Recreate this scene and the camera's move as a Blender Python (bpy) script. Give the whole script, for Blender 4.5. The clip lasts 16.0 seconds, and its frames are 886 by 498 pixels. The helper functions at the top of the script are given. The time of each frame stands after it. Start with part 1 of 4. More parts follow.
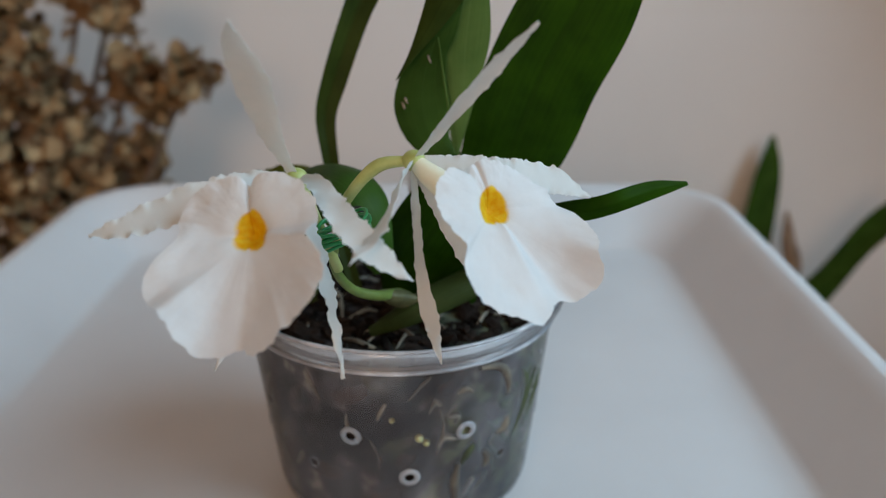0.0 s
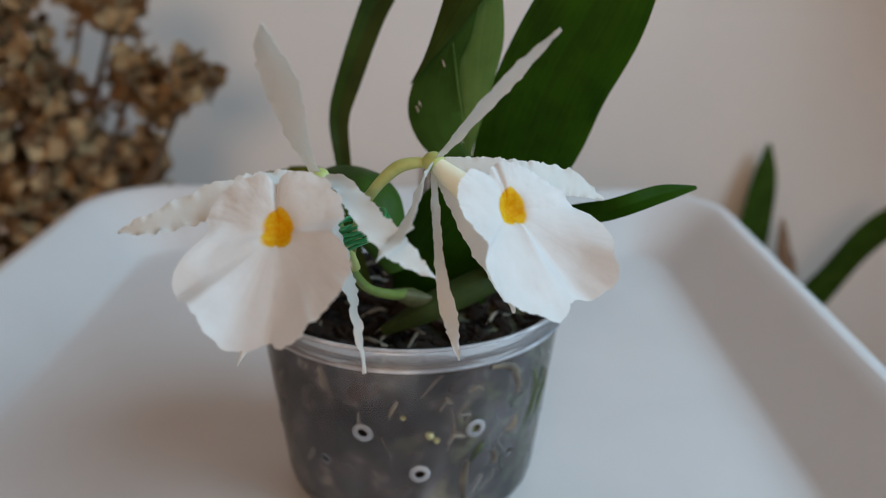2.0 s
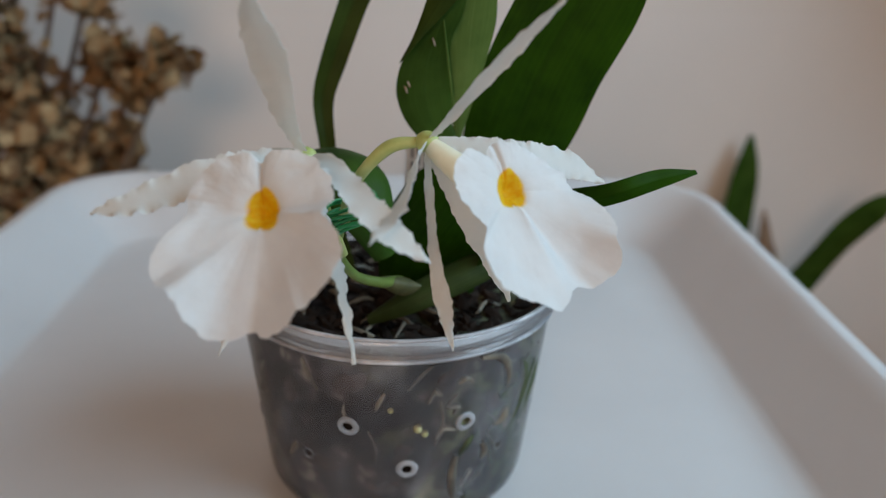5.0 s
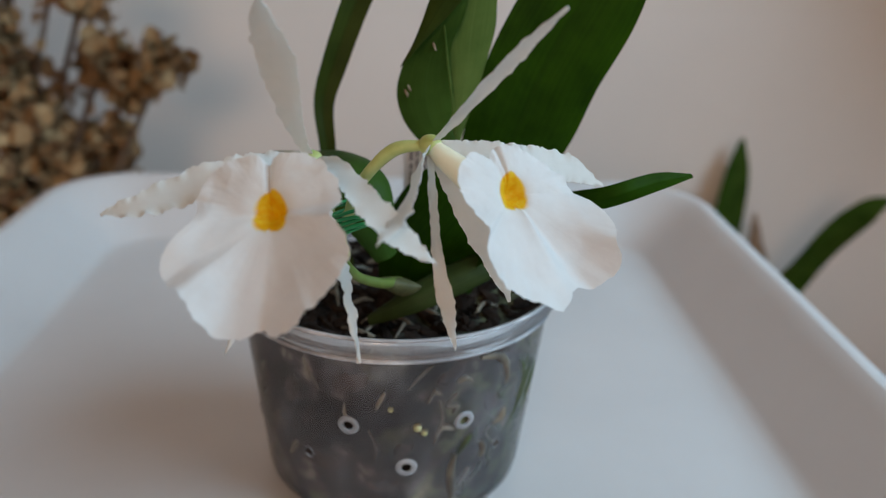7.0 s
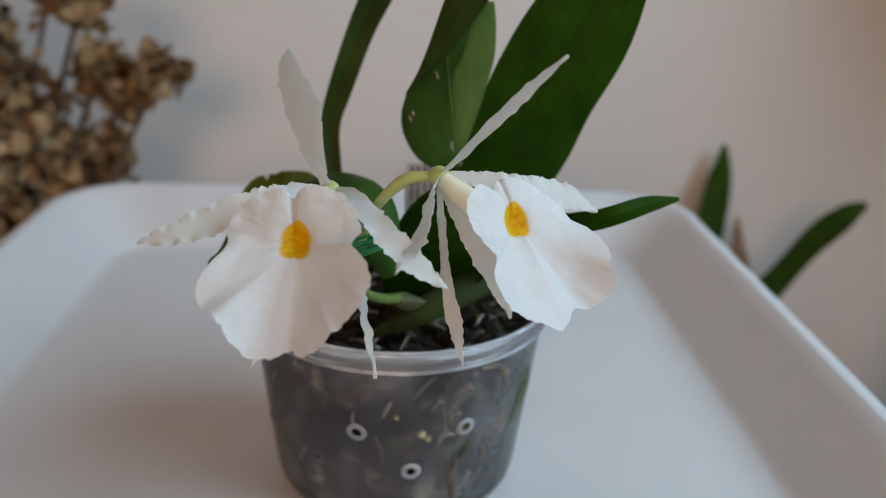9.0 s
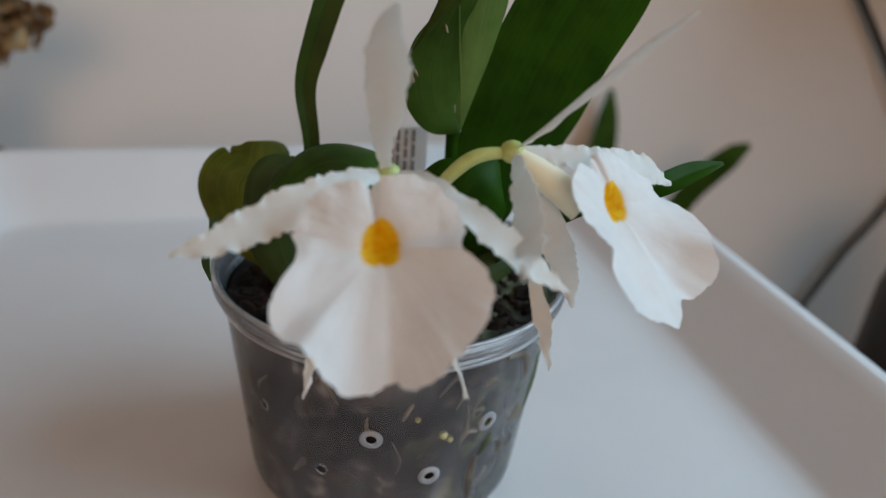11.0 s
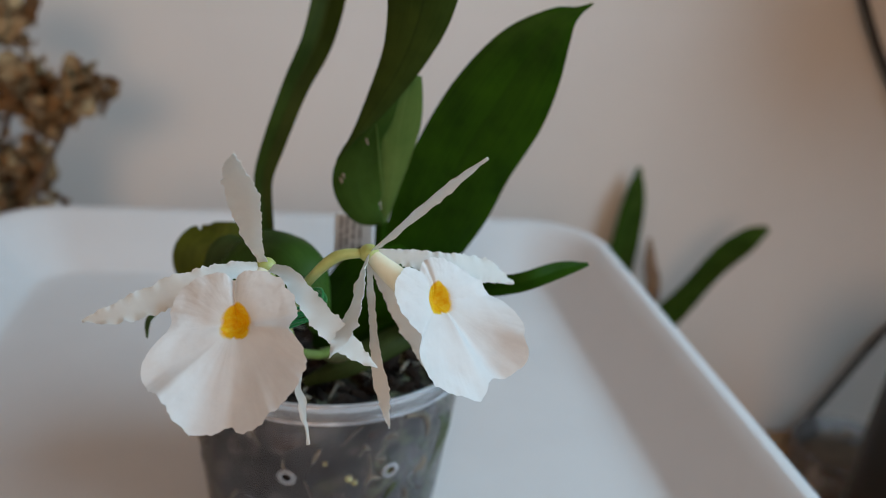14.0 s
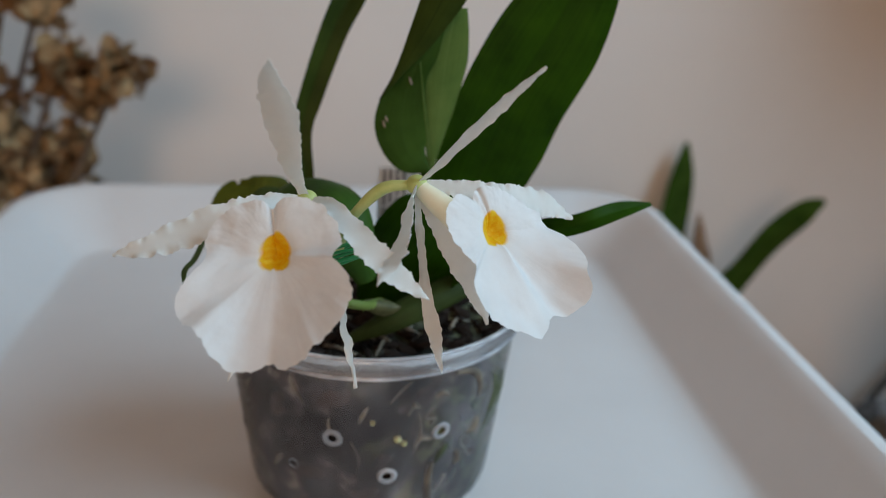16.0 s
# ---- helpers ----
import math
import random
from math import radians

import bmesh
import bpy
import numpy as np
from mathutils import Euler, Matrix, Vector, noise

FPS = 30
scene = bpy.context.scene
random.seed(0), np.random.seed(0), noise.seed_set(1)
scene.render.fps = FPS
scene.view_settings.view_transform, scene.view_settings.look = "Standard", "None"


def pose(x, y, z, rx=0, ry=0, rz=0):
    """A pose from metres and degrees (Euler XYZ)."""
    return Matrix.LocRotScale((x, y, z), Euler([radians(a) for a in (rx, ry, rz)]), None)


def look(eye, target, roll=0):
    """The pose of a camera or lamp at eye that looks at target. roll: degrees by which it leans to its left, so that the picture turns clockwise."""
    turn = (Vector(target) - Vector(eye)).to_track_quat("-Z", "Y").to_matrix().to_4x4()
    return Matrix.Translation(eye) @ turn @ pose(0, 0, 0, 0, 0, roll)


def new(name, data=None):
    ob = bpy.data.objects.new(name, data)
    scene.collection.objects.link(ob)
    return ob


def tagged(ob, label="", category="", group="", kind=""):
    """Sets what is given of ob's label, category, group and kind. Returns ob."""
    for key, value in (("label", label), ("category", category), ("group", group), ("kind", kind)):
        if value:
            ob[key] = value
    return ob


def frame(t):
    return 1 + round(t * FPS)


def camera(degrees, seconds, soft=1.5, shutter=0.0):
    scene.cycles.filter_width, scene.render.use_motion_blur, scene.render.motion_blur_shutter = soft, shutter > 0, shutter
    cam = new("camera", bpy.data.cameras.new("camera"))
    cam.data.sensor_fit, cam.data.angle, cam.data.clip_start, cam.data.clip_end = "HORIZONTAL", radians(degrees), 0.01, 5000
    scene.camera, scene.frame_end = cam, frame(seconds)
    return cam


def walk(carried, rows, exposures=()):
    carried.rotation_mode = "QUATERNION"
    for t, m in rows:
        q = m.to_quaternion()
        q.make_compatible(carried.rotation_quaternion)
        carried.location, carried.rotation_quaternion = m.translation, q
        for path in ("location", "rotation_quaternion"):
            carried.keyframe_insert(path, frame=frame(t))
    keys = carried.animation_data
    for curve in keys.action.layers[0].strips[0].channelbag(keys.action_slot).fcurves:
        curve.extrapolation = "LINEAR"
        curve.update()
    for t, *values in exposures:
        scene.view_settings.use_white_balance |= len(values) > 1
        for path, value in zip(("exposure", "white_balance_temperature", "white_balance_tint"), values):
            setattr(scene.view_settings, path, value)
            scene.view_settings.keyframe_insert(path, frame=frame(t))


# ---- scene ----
cam = camera(55.3, 16.0, soft=0.9)
METRES, EYE, TILT, LEAN, TURN = 0.29, 0.217, -21.5, 0.0, 0.0
ROWS = [
    (0.0, 0.0, 0.0, 0.0, 0.0, 0.0, 0.0),
    (0.5, -0.0049, -0.012, 0.003, -0.17, 0.09, -0.15),
    (1.0, -0.0112, -0.0261, 0.0008, -0.27, 0.22, -0.24),
    (1.5, -0.0157, -0.0274, -0.0007, -0.39, 0.35, -0.39),
    (2.0, -0.024, -0.0194, -0.0056, -0.53, 0.36, -0.53),
    (2.5, -0.0258, -0.0061, -0.0063, -0.66, 0.29, -0.65),
    (3.0, -0.0314, 0.0128, -0.0115, -0.85, 0.19, -0.69),
    (5.5, -0.0421, 0.0197, -0.0118, -2.31, -0.2, -0.8),
    (6.0, -0.0494, 0.0178, -0.0093, -2.47, -0.13, -0.83),
    (6.5, -0.0461, 0.0118, -0.0123, -2.64, -0.05, -0.91),
    (7.0, -0.0492, 0.0054, -0.0123, -2.72, -0.05, -0.92),
    (7.5, -0.043, -0.0111, -0.0128, -2.81, -0.05, -0.97),
    (8.0, -0.0399, -0.0377, -0.0046, -2.84, 0.02, -0.99),
    (8.5, -0.0471, -0.0722, 0.0045, -2.83, 0.16, -1.03),
    (11.0, -0.2554, 0.0993, 0.0498, -14.49, -4.0, 1.58),
    (11.5, -0.2713, 0.0983, 0.031, -15.42, -4.35, 1.79),
    (12.0, -0.2526, 0.1002, 0.0337, -14.86, -4.42, 1.24),
    (12.5, -0.2072, 0.038, 0.0817, -12.88, -3.77, 0.06),
    (13.0, -0.1452, 0.0015, 0.071, -11.05, -2.38, -1.17),
    (13.5, -0.1061, -0.0791, 0.091, -9.81, -1.16, -1.53),
    (14.0, -0.0876, -0.1241, 0.0899, -8.97, -0.3, -1.47),
    (14.5, -0.0801, -0.1495, 0.0847, -8.25, -0.07, -1.3),
    (15.0, -0.0752, -0.1398, 0.0462, -7.47, -0.15, -1.11),
    (15.5, -0.0697, -0.0985, 0.0352, -6.89, -0.37, -0.89),
    (16.0, -0.0901, -0.0572, 0.0245, -6.3, -0.52, -0.4),
]
walk(cam, [(t, pose(0, 0, EYE, TILT, LEAN, TURN) @ pose(METRES * x, METRES * y, METRES * z, 90 + pitch, roll, yaw)) for t, x, y, z, yaw, pitch, roll in ROWS],
     exposures=[(0.0, 0.06, 7050, 12), (16.0, 0.06, 7050, 12)])

# the phone lens is close and wide open: the far wall is out of focus
cam.data.dof.use_dof = True
cam.data.dof.focus_distance = 0.235
cam.data.dof.aperture_fstop = 8.8

# ---------------------------------------------------------------- light
world = bpy.data.worlds.new("room_air")
scene.world = world
world.use_nodes = True
bg = world.node_tree.nodes["Background"]
sky = world.node_tree.nodes.new("ShaderNodeTexSky")
sky.sky_type = 'NISHITA'
sky.sun_disc = False
sky.sun_elevation, sky.sun_rotation = radians(35), radians(150)
world.node_tree.links.new(sky.outputs[0], bg.inputs[0])
bg.inputs[1].default_value = 0.1


def area_light(name, eye, target, size_x, size_y, power, colour):
    data = bpy.data.lights.new(name, 'AREA')
    data.shape, data.size, data.size_y = 'RECTANGLE', size_x, size_y
    data.energy, data.color = power, colour
    ob = new(name, data)
    ob.matrix_world = look(eye, target)
    return ob


area_light("window_light", (0.87, 0.02, 0.74), (0.0, 0.24, 0.08), 1.10, 0.60, 14.0, (0.47, 0.76, 1.0))
area_light("room_lamp_light", (-0.50, -2.10, 0.95), (0.0, 0.5, 0.0), 0.85, 0.85, 18.0, (1.0, 0.69, 0.50))


# ---------------------------------------------------------------- materials
def material(name):
    m = bpy.data.materials.new(name)
    m.use_nodes = True
    nt = m.node_tree
    return m, nt, nt.nodes["Principled BSDF"]


def node(nt, kind, **values):
    n = nt.nodes.new(kind)
    for k, v in values.items():
        n.inputs[k].default_value = v
    return n


def ramp(nt, source, stops):
    r = nt.nodes.new("ShaderNodeValToRGB")
    while len(r.color_ramp.elements) < len(stops):
        r.color_ramp.elements.new(0.5)
    for e, (p, c) in zip(r.color_ramp.elements, stops):
        e.position, e.color = p, (*c, 1)
    nt.links.new(source, r.inputs[0])
    return r.outputs[0]


def noise_tex(nt, scale, detail=4.0, rough=0.55, stretch=None, coords="Object"):
    tc = nt.nodes.new("ShaderNodeTexCoord")
    n = node(nt, "ShaderNodeTexNoise", Scale=scale, Detail=detail, Roughness=rough)
    if stretch:
        mp = nt.nodes.new("ShaderNodeMapping")
        mp.inputs["Scale"].default_value = stretch
        nt.links.new(tc.outputs[coords], mp.inputs[0])
        nt.links.new(mp.outputs[0], n.inputs["Vector"])
    else:
        nt.links.new(tc.outputs[coords], n.inputs["Vector"])
    return n.outputs[0]


def add_bump(nt, bsdf, source, strength, distance):
    b = node(nt, "ShaderNodeBump", Strength=strength, Distance=distance)
    nt.links.new(source, b.inputs["Height"])
    nt.links.new(b.outputs[0], bsdf.inputs["Normal"])


def noisy(name, stops, scale, rough=0.6, bump=0.3, dist=0.0005, stretch=None, detail=5.0, metal=0.0, coords="Object", shine=0.5):
    m, nt, b = material(name)
    b.inputs["Specular IOR Level"].default_value = shine
    n = noise_tex(nt, scale, detail, stretch=stretch, coords=coords)
    nt.links.new(ramp(nt, n, stops), b.inputs["Base Color"])
    b.inputs["Roughness"].default_value = rough
    b.inputs["Metallic"].default_value = metal
    if bump:
        add_bump(nt, b, noise_tex(nt, scale * 4, 3.0, stretch=stretch, coords=coords), bump, dist)
    return m


def petal_material(name, base, tint, yellow=False):
    """Thin white petal: lets light through, fine veins along its length, optional yellow throat."""
    m, nt, b = material(name)
    veins = noise_tex(nt, 1.0, 3.0, stretch=(5.0, 70.0, 1.0), coords="UV")
    soft = noise_tex(nt, 70.0, 7.0, 0.68)
    col = ramp(nt, soft, [(0.32, tint), (0.62, base)])
    if yellow:
        at = nt.nodes.new("ShaderNodeAttribute")
        at.attribute_name = "throat"
        grain = noise_tex(nt, 480.0, 4.0, 0.7)
        add = nt.nodes.new("ShaderNodeMath")
        add.operation = 'MULTIPLY_ADD'
        add.inputs[1].default_value, add.inputs[2].default_value = 0.6, -0.30
        nt.links.new(grain, add.inputs[0])
        tot = nt.nodes.new("ShaderNodeMath")
        tot.operation = 'ADD'
        nt.links.new(at.outputs["Fac"], tot.inputs[0])
        nt.links.new(add.outputs[0], tot.inputs[1])
        fac = ramp(nt, tot.outputs[0], [(0.34, (0, 0, 0)), (0.66, (1, 1, 1))])
        deep = ramp(nt, grain, [(0.34, (0.90, 0.46, 0.008)), (0.50, (0.93, 0.60, 0.015)), (0.68, (0.95, 0.72, 0.06))])
        mix = nt.nodes.new("ShaderNodeMix")
        mix.data_type = 'RGBA'
        nt.links.new(fac, mix.inputs[0])
        nt.links.new(col, mix.inputs[6])
        nt.links.new(deep, mix.inputs[7])
        col = mix.outputs[2]
    nt.links.new(col, b.inputs["Base Color"])
    b.inputs["Roughness"].default_value = 0.55
    b.inputs["Specular IOR Level"].default_value = 0.3
    fine = noise_tex(nt, 520.0, 4.0, 0.6)
    relief = nt.nodes.new("ShaderNodeMath")
    relief.operation = 'MULTIPLY_ADD'
    relief.inputs[1].default_value = 0.9 if yellow else 0.4
    thin = nt.nodes.new("ShaderNodeMath")
    thin.operation = 'MULTIPLY'
    thin.inputs[1].default_value = 0.5 if yellow else 1.0
    nt.links.new(veins, thin.inputs[0])
    nt.links.new(fine, relief.inputs[0])
    nt.links.new(thin.outputs[0], relief.inputs[2])
    add_bump(nt, b, relief.outputs[0], 0.30 if yellow else 0.26, 0.0004)
    tr = nt.nodes.new("ShaderNodeBsdfTranslucent")
    nt.links.new(col, tr.inputs[0])
    mx = node(nt, "ShaderNodeMixShader", Fac=0.40)
    out = nt.nodes["Material Output"]
    nt.links.new(b.outputs[0], mx.inputs[1])
    nt.links.new(tr.outputs[0], mx.inputs[2])
    nt.links.new(mx.outputs[0], out.inputs["Surface"])
    return m


def leaf_material(name, dark, light, rib, gloss=0.46):
    """Leaf: lengthwise veins, paler midrib, blotches, a few pale scars."""
    m, nt, b = material(name)
    uv = nt.nodes.new("ShaderNodeTexCoord")
    veins = noise_tex(nt, 1.0, 3.0, stretch=(2.0, 26.0, 1.0), coords="UV")
    blot = noise_tex(nt, 55.0, 4.0)
    mixv = nt.nodes.new("ShaderNodeMath")
    mixv.operation = 'MULTIPLY_ADD'
    mixv.inputs[1].default_value = 0.32
    nt.links.new(veins, mixv.inputs[0])
    half = nt.nodes.new("ShaderNodeMath")
    half.operation = 'MULTIPLY'
    half.inputs[1].default_value = 0.68
    nt.links.new(blot, half.inputs[0])
    nt.links.new(half.outputs[0], mixv.inputs[2])
    col = ramp(nt, mixv.outputs[0], [(0.36, dark), (0.66, light)])
    sep = nt.nodes.new("ShaderNodeSeparateXYZ")
    nt.links.new(uv.outputs["UV"], sep.inputs[0])
    ridge = ramp(nt, sep.outputs[1], [(0.475, (0, 0, 0)), (0.495, (1, 1, 1)), (0.505, (1, 1, 1)), (0.525, (0, 0, 0))])
    mix = nt.nodes.new("ShaderNodeMix")
    mix.data_type = 'RGBA'
    mul = nt.nodes.new("ShaderNodeMath")
    mul.operation = 'MULTIPLY'
    mul.inputs[1].default_value = 0.55
    nt.links.new(ridge, mul.inputs[0])
    nt.links.new(mul.outputs[0], mix.inputs[0])
    nt.links.new(col, mix.inputs[6])
    mix.inputs[7].default_value = (*rib, 1)
    scars = ramp(nt, noise_tex(nt, 150.0, 2.0, 0.4), [(0.80, (0, 0, 0)), (0.82, (1, 1, 1))])
    mix2 = nt.nodes.new("ShaderNodeMix")
    mix2.data_type = 'RGBA'
    nt.links.new(scars, mix2.inputs[0])
    nt.links.new(mix.outputs[2], mix2.inputs[6])
    mix2.inputs[7].default_value = (0.25, 0.22, 0.1, 1)
    nt.links.new(mix2.outputs[2], b.inputs["Base Color"])
    b.inputs["Roughness"].default_value = gloss
    b.inputs["Specular IOR Level"].default_value = 0.09
    add_bump(nt, b, veins, 0.22, 0.0005)
    tr = nt.nodes.new("ShaderNodeBsdfTranslucent")
    nt.links.new(mix2.outputs[2], tr.inputs[0])
    mx = node(nt, "ShaderNodeMixShader", Fac=0.18)
    out = nt.nodes["Material Output"]
    nt.links.new(b.outputs[0], mx.inputs[1])
    nt.links.new(tr.outputs[0], mx.inputs[2])
    nt.links.new(mx.outputs[0], out.inputs["Surface"])
    return m


def clear_plastic(name, haze, rough=0.3, streak=1.0, shade=(0.55, 0.57, 0.62)):
    """Cloudy clear plastic: mostly see-through, with a milky haze and gloss."""
    m, nt, b = material(name)
    n = noise_tex(nt, 45.0, 5.0)
    nt.links.new(ramp(nt, n, [(0.3, shade), (0.7, (0.80, 0.82, 0.86))]), b.inputs["Base Color"])
    b.inputs["Roughness"].default_value = rough
    tp = nt.nodes.new("ShaderNodeBsdfTransparent")
    tp.inputs[0].default_value = (0.93, 0.95, 0.97, 1)
    mx = node(nt, "ShaderNodeMixShader", Fac=haze)
    fac = ramp(nt, noise_tex(nt, 48.0, 4.0, 0.55, stretch=(1, 1, 0.6)), [(0.36, (haze * (1 - 0.4 * streak),) * 3), (0.56, (haze,) * 3), (0.74, (haze * (1 + 1.5 * streak),) * 3)])
    nt.links.new(fac, mx.inputs[0])
    nt.links.new(tp.outputs[0], mx.inputs[1])
    nt.links.new(b.outputs[0], mx.inputs[2])
    gloss = nt.nodes.new("ShaderNodeBsdfGlossy")
    gloss.inputs["Roughness"].default_value = rough
    facing_gloss = node(nt, "ShaderNodeFresnel", IOR=1.42)
    coat = nt.nodes.new("ShaderNodeMixShader")
    nt.links.new(facing_gloss.outputs[0], coat.inputs[0])
    nt.links.new(mx.outputs[0], coat.inputs[1])
    nt.links.new(gloss.outputs[0], coat.inputs[2])
    nt.links.new(coat.outputs[0], nt.nodes["Material Output"].inputs["Surface"])
    return m


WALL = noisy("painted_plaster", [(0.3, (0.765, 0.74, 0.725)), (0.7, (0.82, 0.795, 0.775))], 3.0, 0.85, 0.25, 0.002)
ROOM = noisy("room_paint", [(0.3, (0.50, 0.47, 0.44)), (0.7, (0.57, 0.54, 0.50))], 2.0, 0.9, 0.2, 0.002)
TRAY = noisy("white_plastic", [(0.3, (0.61, 0.605, 0.61)), (0.7, (0.65, 0.645, 0.65))], 14.0, 0.42, 0.06, 0.0004)
WOOD = noisy("orange_wood", [(0.3, (0.32, 0.16, 0.065)), (0.7, (0.48, 0.27, 0.125))], 9.0, 0.5, 0.3, 0.001, stretch=(1, 9, 9))
STAND = noisy("pale_wood", [(0.3, (0.36, 0.27, 0.18)), (0.7, (0.45, 0.35, 0.24))], 9.0, 0.5, 0.3, 0.001, stretch=(9, 1, 9))
PETAL = petal_material("white_petal", (0.85, 0.86, 0.84), (0.79, 0.81, 0.79))
LIP = petal_material("white_lip", (0.88, 0.88, 0.875), (0.83, 0.82, 0.81), True)
OVARY = noisy("pale_green_stalk", [(0.3, (0.33, 0.40, 0.10)), (0.7, (0.53, 0.57, 0.23))], 120.0, 0.45, 0.2, 0.0003)
BRACT = noisy("olive_bract", [(0.3, (0.035, 0.038, 0.014)), (0.55, (0.09, 0.092, 0.034)), (0.75, (0.17, 0.145, 0.07))], 160.0, 0.6, 0.4, 0.0005)
TUBE = noisy("cream_claw", [(0.3, (0.72, 0.66, 0.45)), (0.7, (0.82, 0.78, 0.62))], 90.0, 0.5, 0.2, 0.0003)
COLUMN = noisy("pale_column", [(0.3, (0.88, 0.52, 0.02)), (0.7, (0.90, 0.64, 0.08))], 150.0, 0.5, 0.2, 0.0003)
STALK = noisy("green_stalk", [(0.3, (0.12, 0.18, 0.035)), (0.7, (0.22, 0.30, 0.075))], 90.0, 0.45, 0.2, 0.0003)
LEAF = leaf_material("dark_leaf", (0.010, 0.043, 0.001), (0.026, 0.090, 0.003), (0.016, 0.052, 0.003))
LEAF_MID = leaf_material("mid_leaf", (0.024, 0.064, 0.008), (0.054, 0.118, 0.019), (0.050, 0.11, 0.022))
# lit and shaded sides of a leaf, painted as lighter and darker greens
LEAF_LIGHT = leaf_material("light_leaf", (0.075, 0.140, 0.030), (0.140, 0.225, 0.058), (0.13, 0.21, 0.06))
LEAF_SHADE = leaf_material("shaded_side_leaf", (0.020, 0.036, 0.004), (0.042, 0.066, 0.009), (0.014, 0.024, 0.004))
LEAF_DULL = leaf_material("dull_leaf", (0.022, 0.038, 0.010), (0.055, 0.085, 0.026), (0.06, 0.09, 0.03))
LEAF_OLIVE = leaf_material("olive_leaf", (0.045, 0.060, 0.007), (0.135, 0.155, 0.018), (0.12, 0.14, 0.02))
POT = clear_plastic("cloudy_plastic", 0.085, 0.2, 1.3, (0.62, 0.60, 0.66))
POT_RIM = clear_plastic("cloudy_plastic_rim", 0.24, 0.16, 0.2)
RING = clear_plastic("milky_plastic", 0.46, 0.3)
SOIL = noisy("dark_bark", [(0.35, (0.006, 0.005, 0.004)), (0.58, (0.028, 0.022, 0.018)), (0.72, (0.11, 0.09, 0.07))], 75.0, 0.75, 0.6, 0.001, shine=0.12)
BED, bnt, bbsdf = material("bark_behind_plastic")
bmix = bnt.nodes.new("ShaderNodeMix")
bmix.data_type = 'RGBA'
# green film and pale roots; +x side painted paler to imitate window light
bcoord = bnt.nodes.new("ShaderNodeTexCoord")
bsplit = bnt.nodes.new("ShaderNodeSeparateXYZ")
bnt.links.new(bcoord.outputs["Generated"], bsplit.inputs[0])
bpaler = bnt.nodes.new("ShaderNodeMath")
bpaler.operation = 'MULTIPLY_ADD'
bpaler.inputs[1].default_value = 0.42
bnt.links.new(bsplit.outputs["X"], bpaler.inputs[0])
bnt.links.new(noise_tex(bnt, 38.0, 1.0), bpaler.inputs[2])
bnt.links.new(ramp(bnt, bpaler.outputs[0], [(0.72, (0, 0, 0)), (0.95, (1, 1, 1))]), bmix.inputs[0])
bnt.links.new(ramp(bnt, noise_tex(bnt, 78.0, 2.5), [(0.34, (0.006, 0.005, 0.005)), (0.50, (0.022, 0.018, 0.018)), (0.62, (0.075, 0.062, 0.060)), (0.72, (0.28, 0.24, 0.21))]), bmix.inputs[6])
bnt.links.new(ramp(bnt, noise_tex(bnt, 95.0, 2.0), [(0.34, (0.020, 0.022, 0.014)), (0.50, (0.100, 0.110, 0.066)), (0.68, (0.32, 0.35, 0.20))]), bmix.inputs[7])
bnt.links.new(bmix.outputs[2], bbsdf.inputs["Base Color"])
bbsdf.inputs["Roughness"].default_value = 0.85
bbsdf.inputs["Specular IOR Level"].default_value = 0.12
CHIP = noisy("bark_chip", [(0.35, (0.004, 0.003, 0.0025)), (0.75, (0.042, 0.027, 0.020))], 60.0, 0.85, 0.5, 0.0008, shine=0.12)
ROOT = noisy("pale_root", [(0.35, (0.07, 0.06, 0.046)), (0.55, (0.19, 0.165, 0.125)), (0.72, (0.40, 0.36, 0.28))], 70.0, 0.6, 0.3, 0.0005)
ROOT_PALE = noisy("bleached_root", [(0.35, (0.11, 0.10, 0.08)), (0.7, (0.33, 0.305, 0.25))], 80.0, 0.6, 0.3, 0.0005)
TIP = noisy("root_tip", [(0.35, (0.36, 0.36, 0.16)), (0.7, (0.55, 0.54, 0.30))], 90.0, 0.5, 0.2, 0.0003)
BARK = noisy("brown_bark", [(0.3, (0.022, 0.016, 0.014)), (0.55, (0.070, 0.050, 0.044)), (0.75, (0.15, 0.115, 0.10))], 140.0, 0.8, 0.5, 0.0006, shine=0.15)
MOSS = noisy("green_root", [(0.35, (0.022, 0.035, 0.012)), (0.7, (0.095, 0.135, 0.045))], 70.0, 0.6, 0.3, 0.0005)
GREEN = noisy("green_tie_plastic", [(0.3, (0.01, 0.26, 0.08)), (0.7, (0.03, 0.36, 0.12))], 120.0, 0.3, 0.1, 0.0002)
TAG = noisy("white_tag_plastic", [(0.3, (0.70, 0.70, 0.70)), (0.7, (0.78, 0.78, 0.78))], 60.0, 0.4, 0.1, 0.0002)
INK = noisy("grey_ink", [(0.3, (0.14, 0.14, 0.15)), (0.7, (0.22, 0.22, 0.23))], 400.0, 0.6, 0.0)
DRIED, dnt, dbsdf = material("dried_petal")
dgeo = dnt.nodes.new("ShaderNodeNewGeometry")
dmix = dnt.nodes.new("ShaderNodeMath")
dmix.operation = 'MULTIPLY_ADD'
dmix.inputs[1].default_value = 0.6
dhalf = dnt.nodes.new("ShaderNodeMath")
dhalf.operation = 'MULTIPLY'
dhalf.inputs[1].default_value = 0.4
dnt.links.new(noise_tex(dnt, 60.0, 4.0), dhalf.inputs[0])
dnt.links.new(dgeo.outputs["Random Per Island"], dmix.inputs[0])
dnt.links.new(dhalf.outputs[0], dmix.inputs[2])
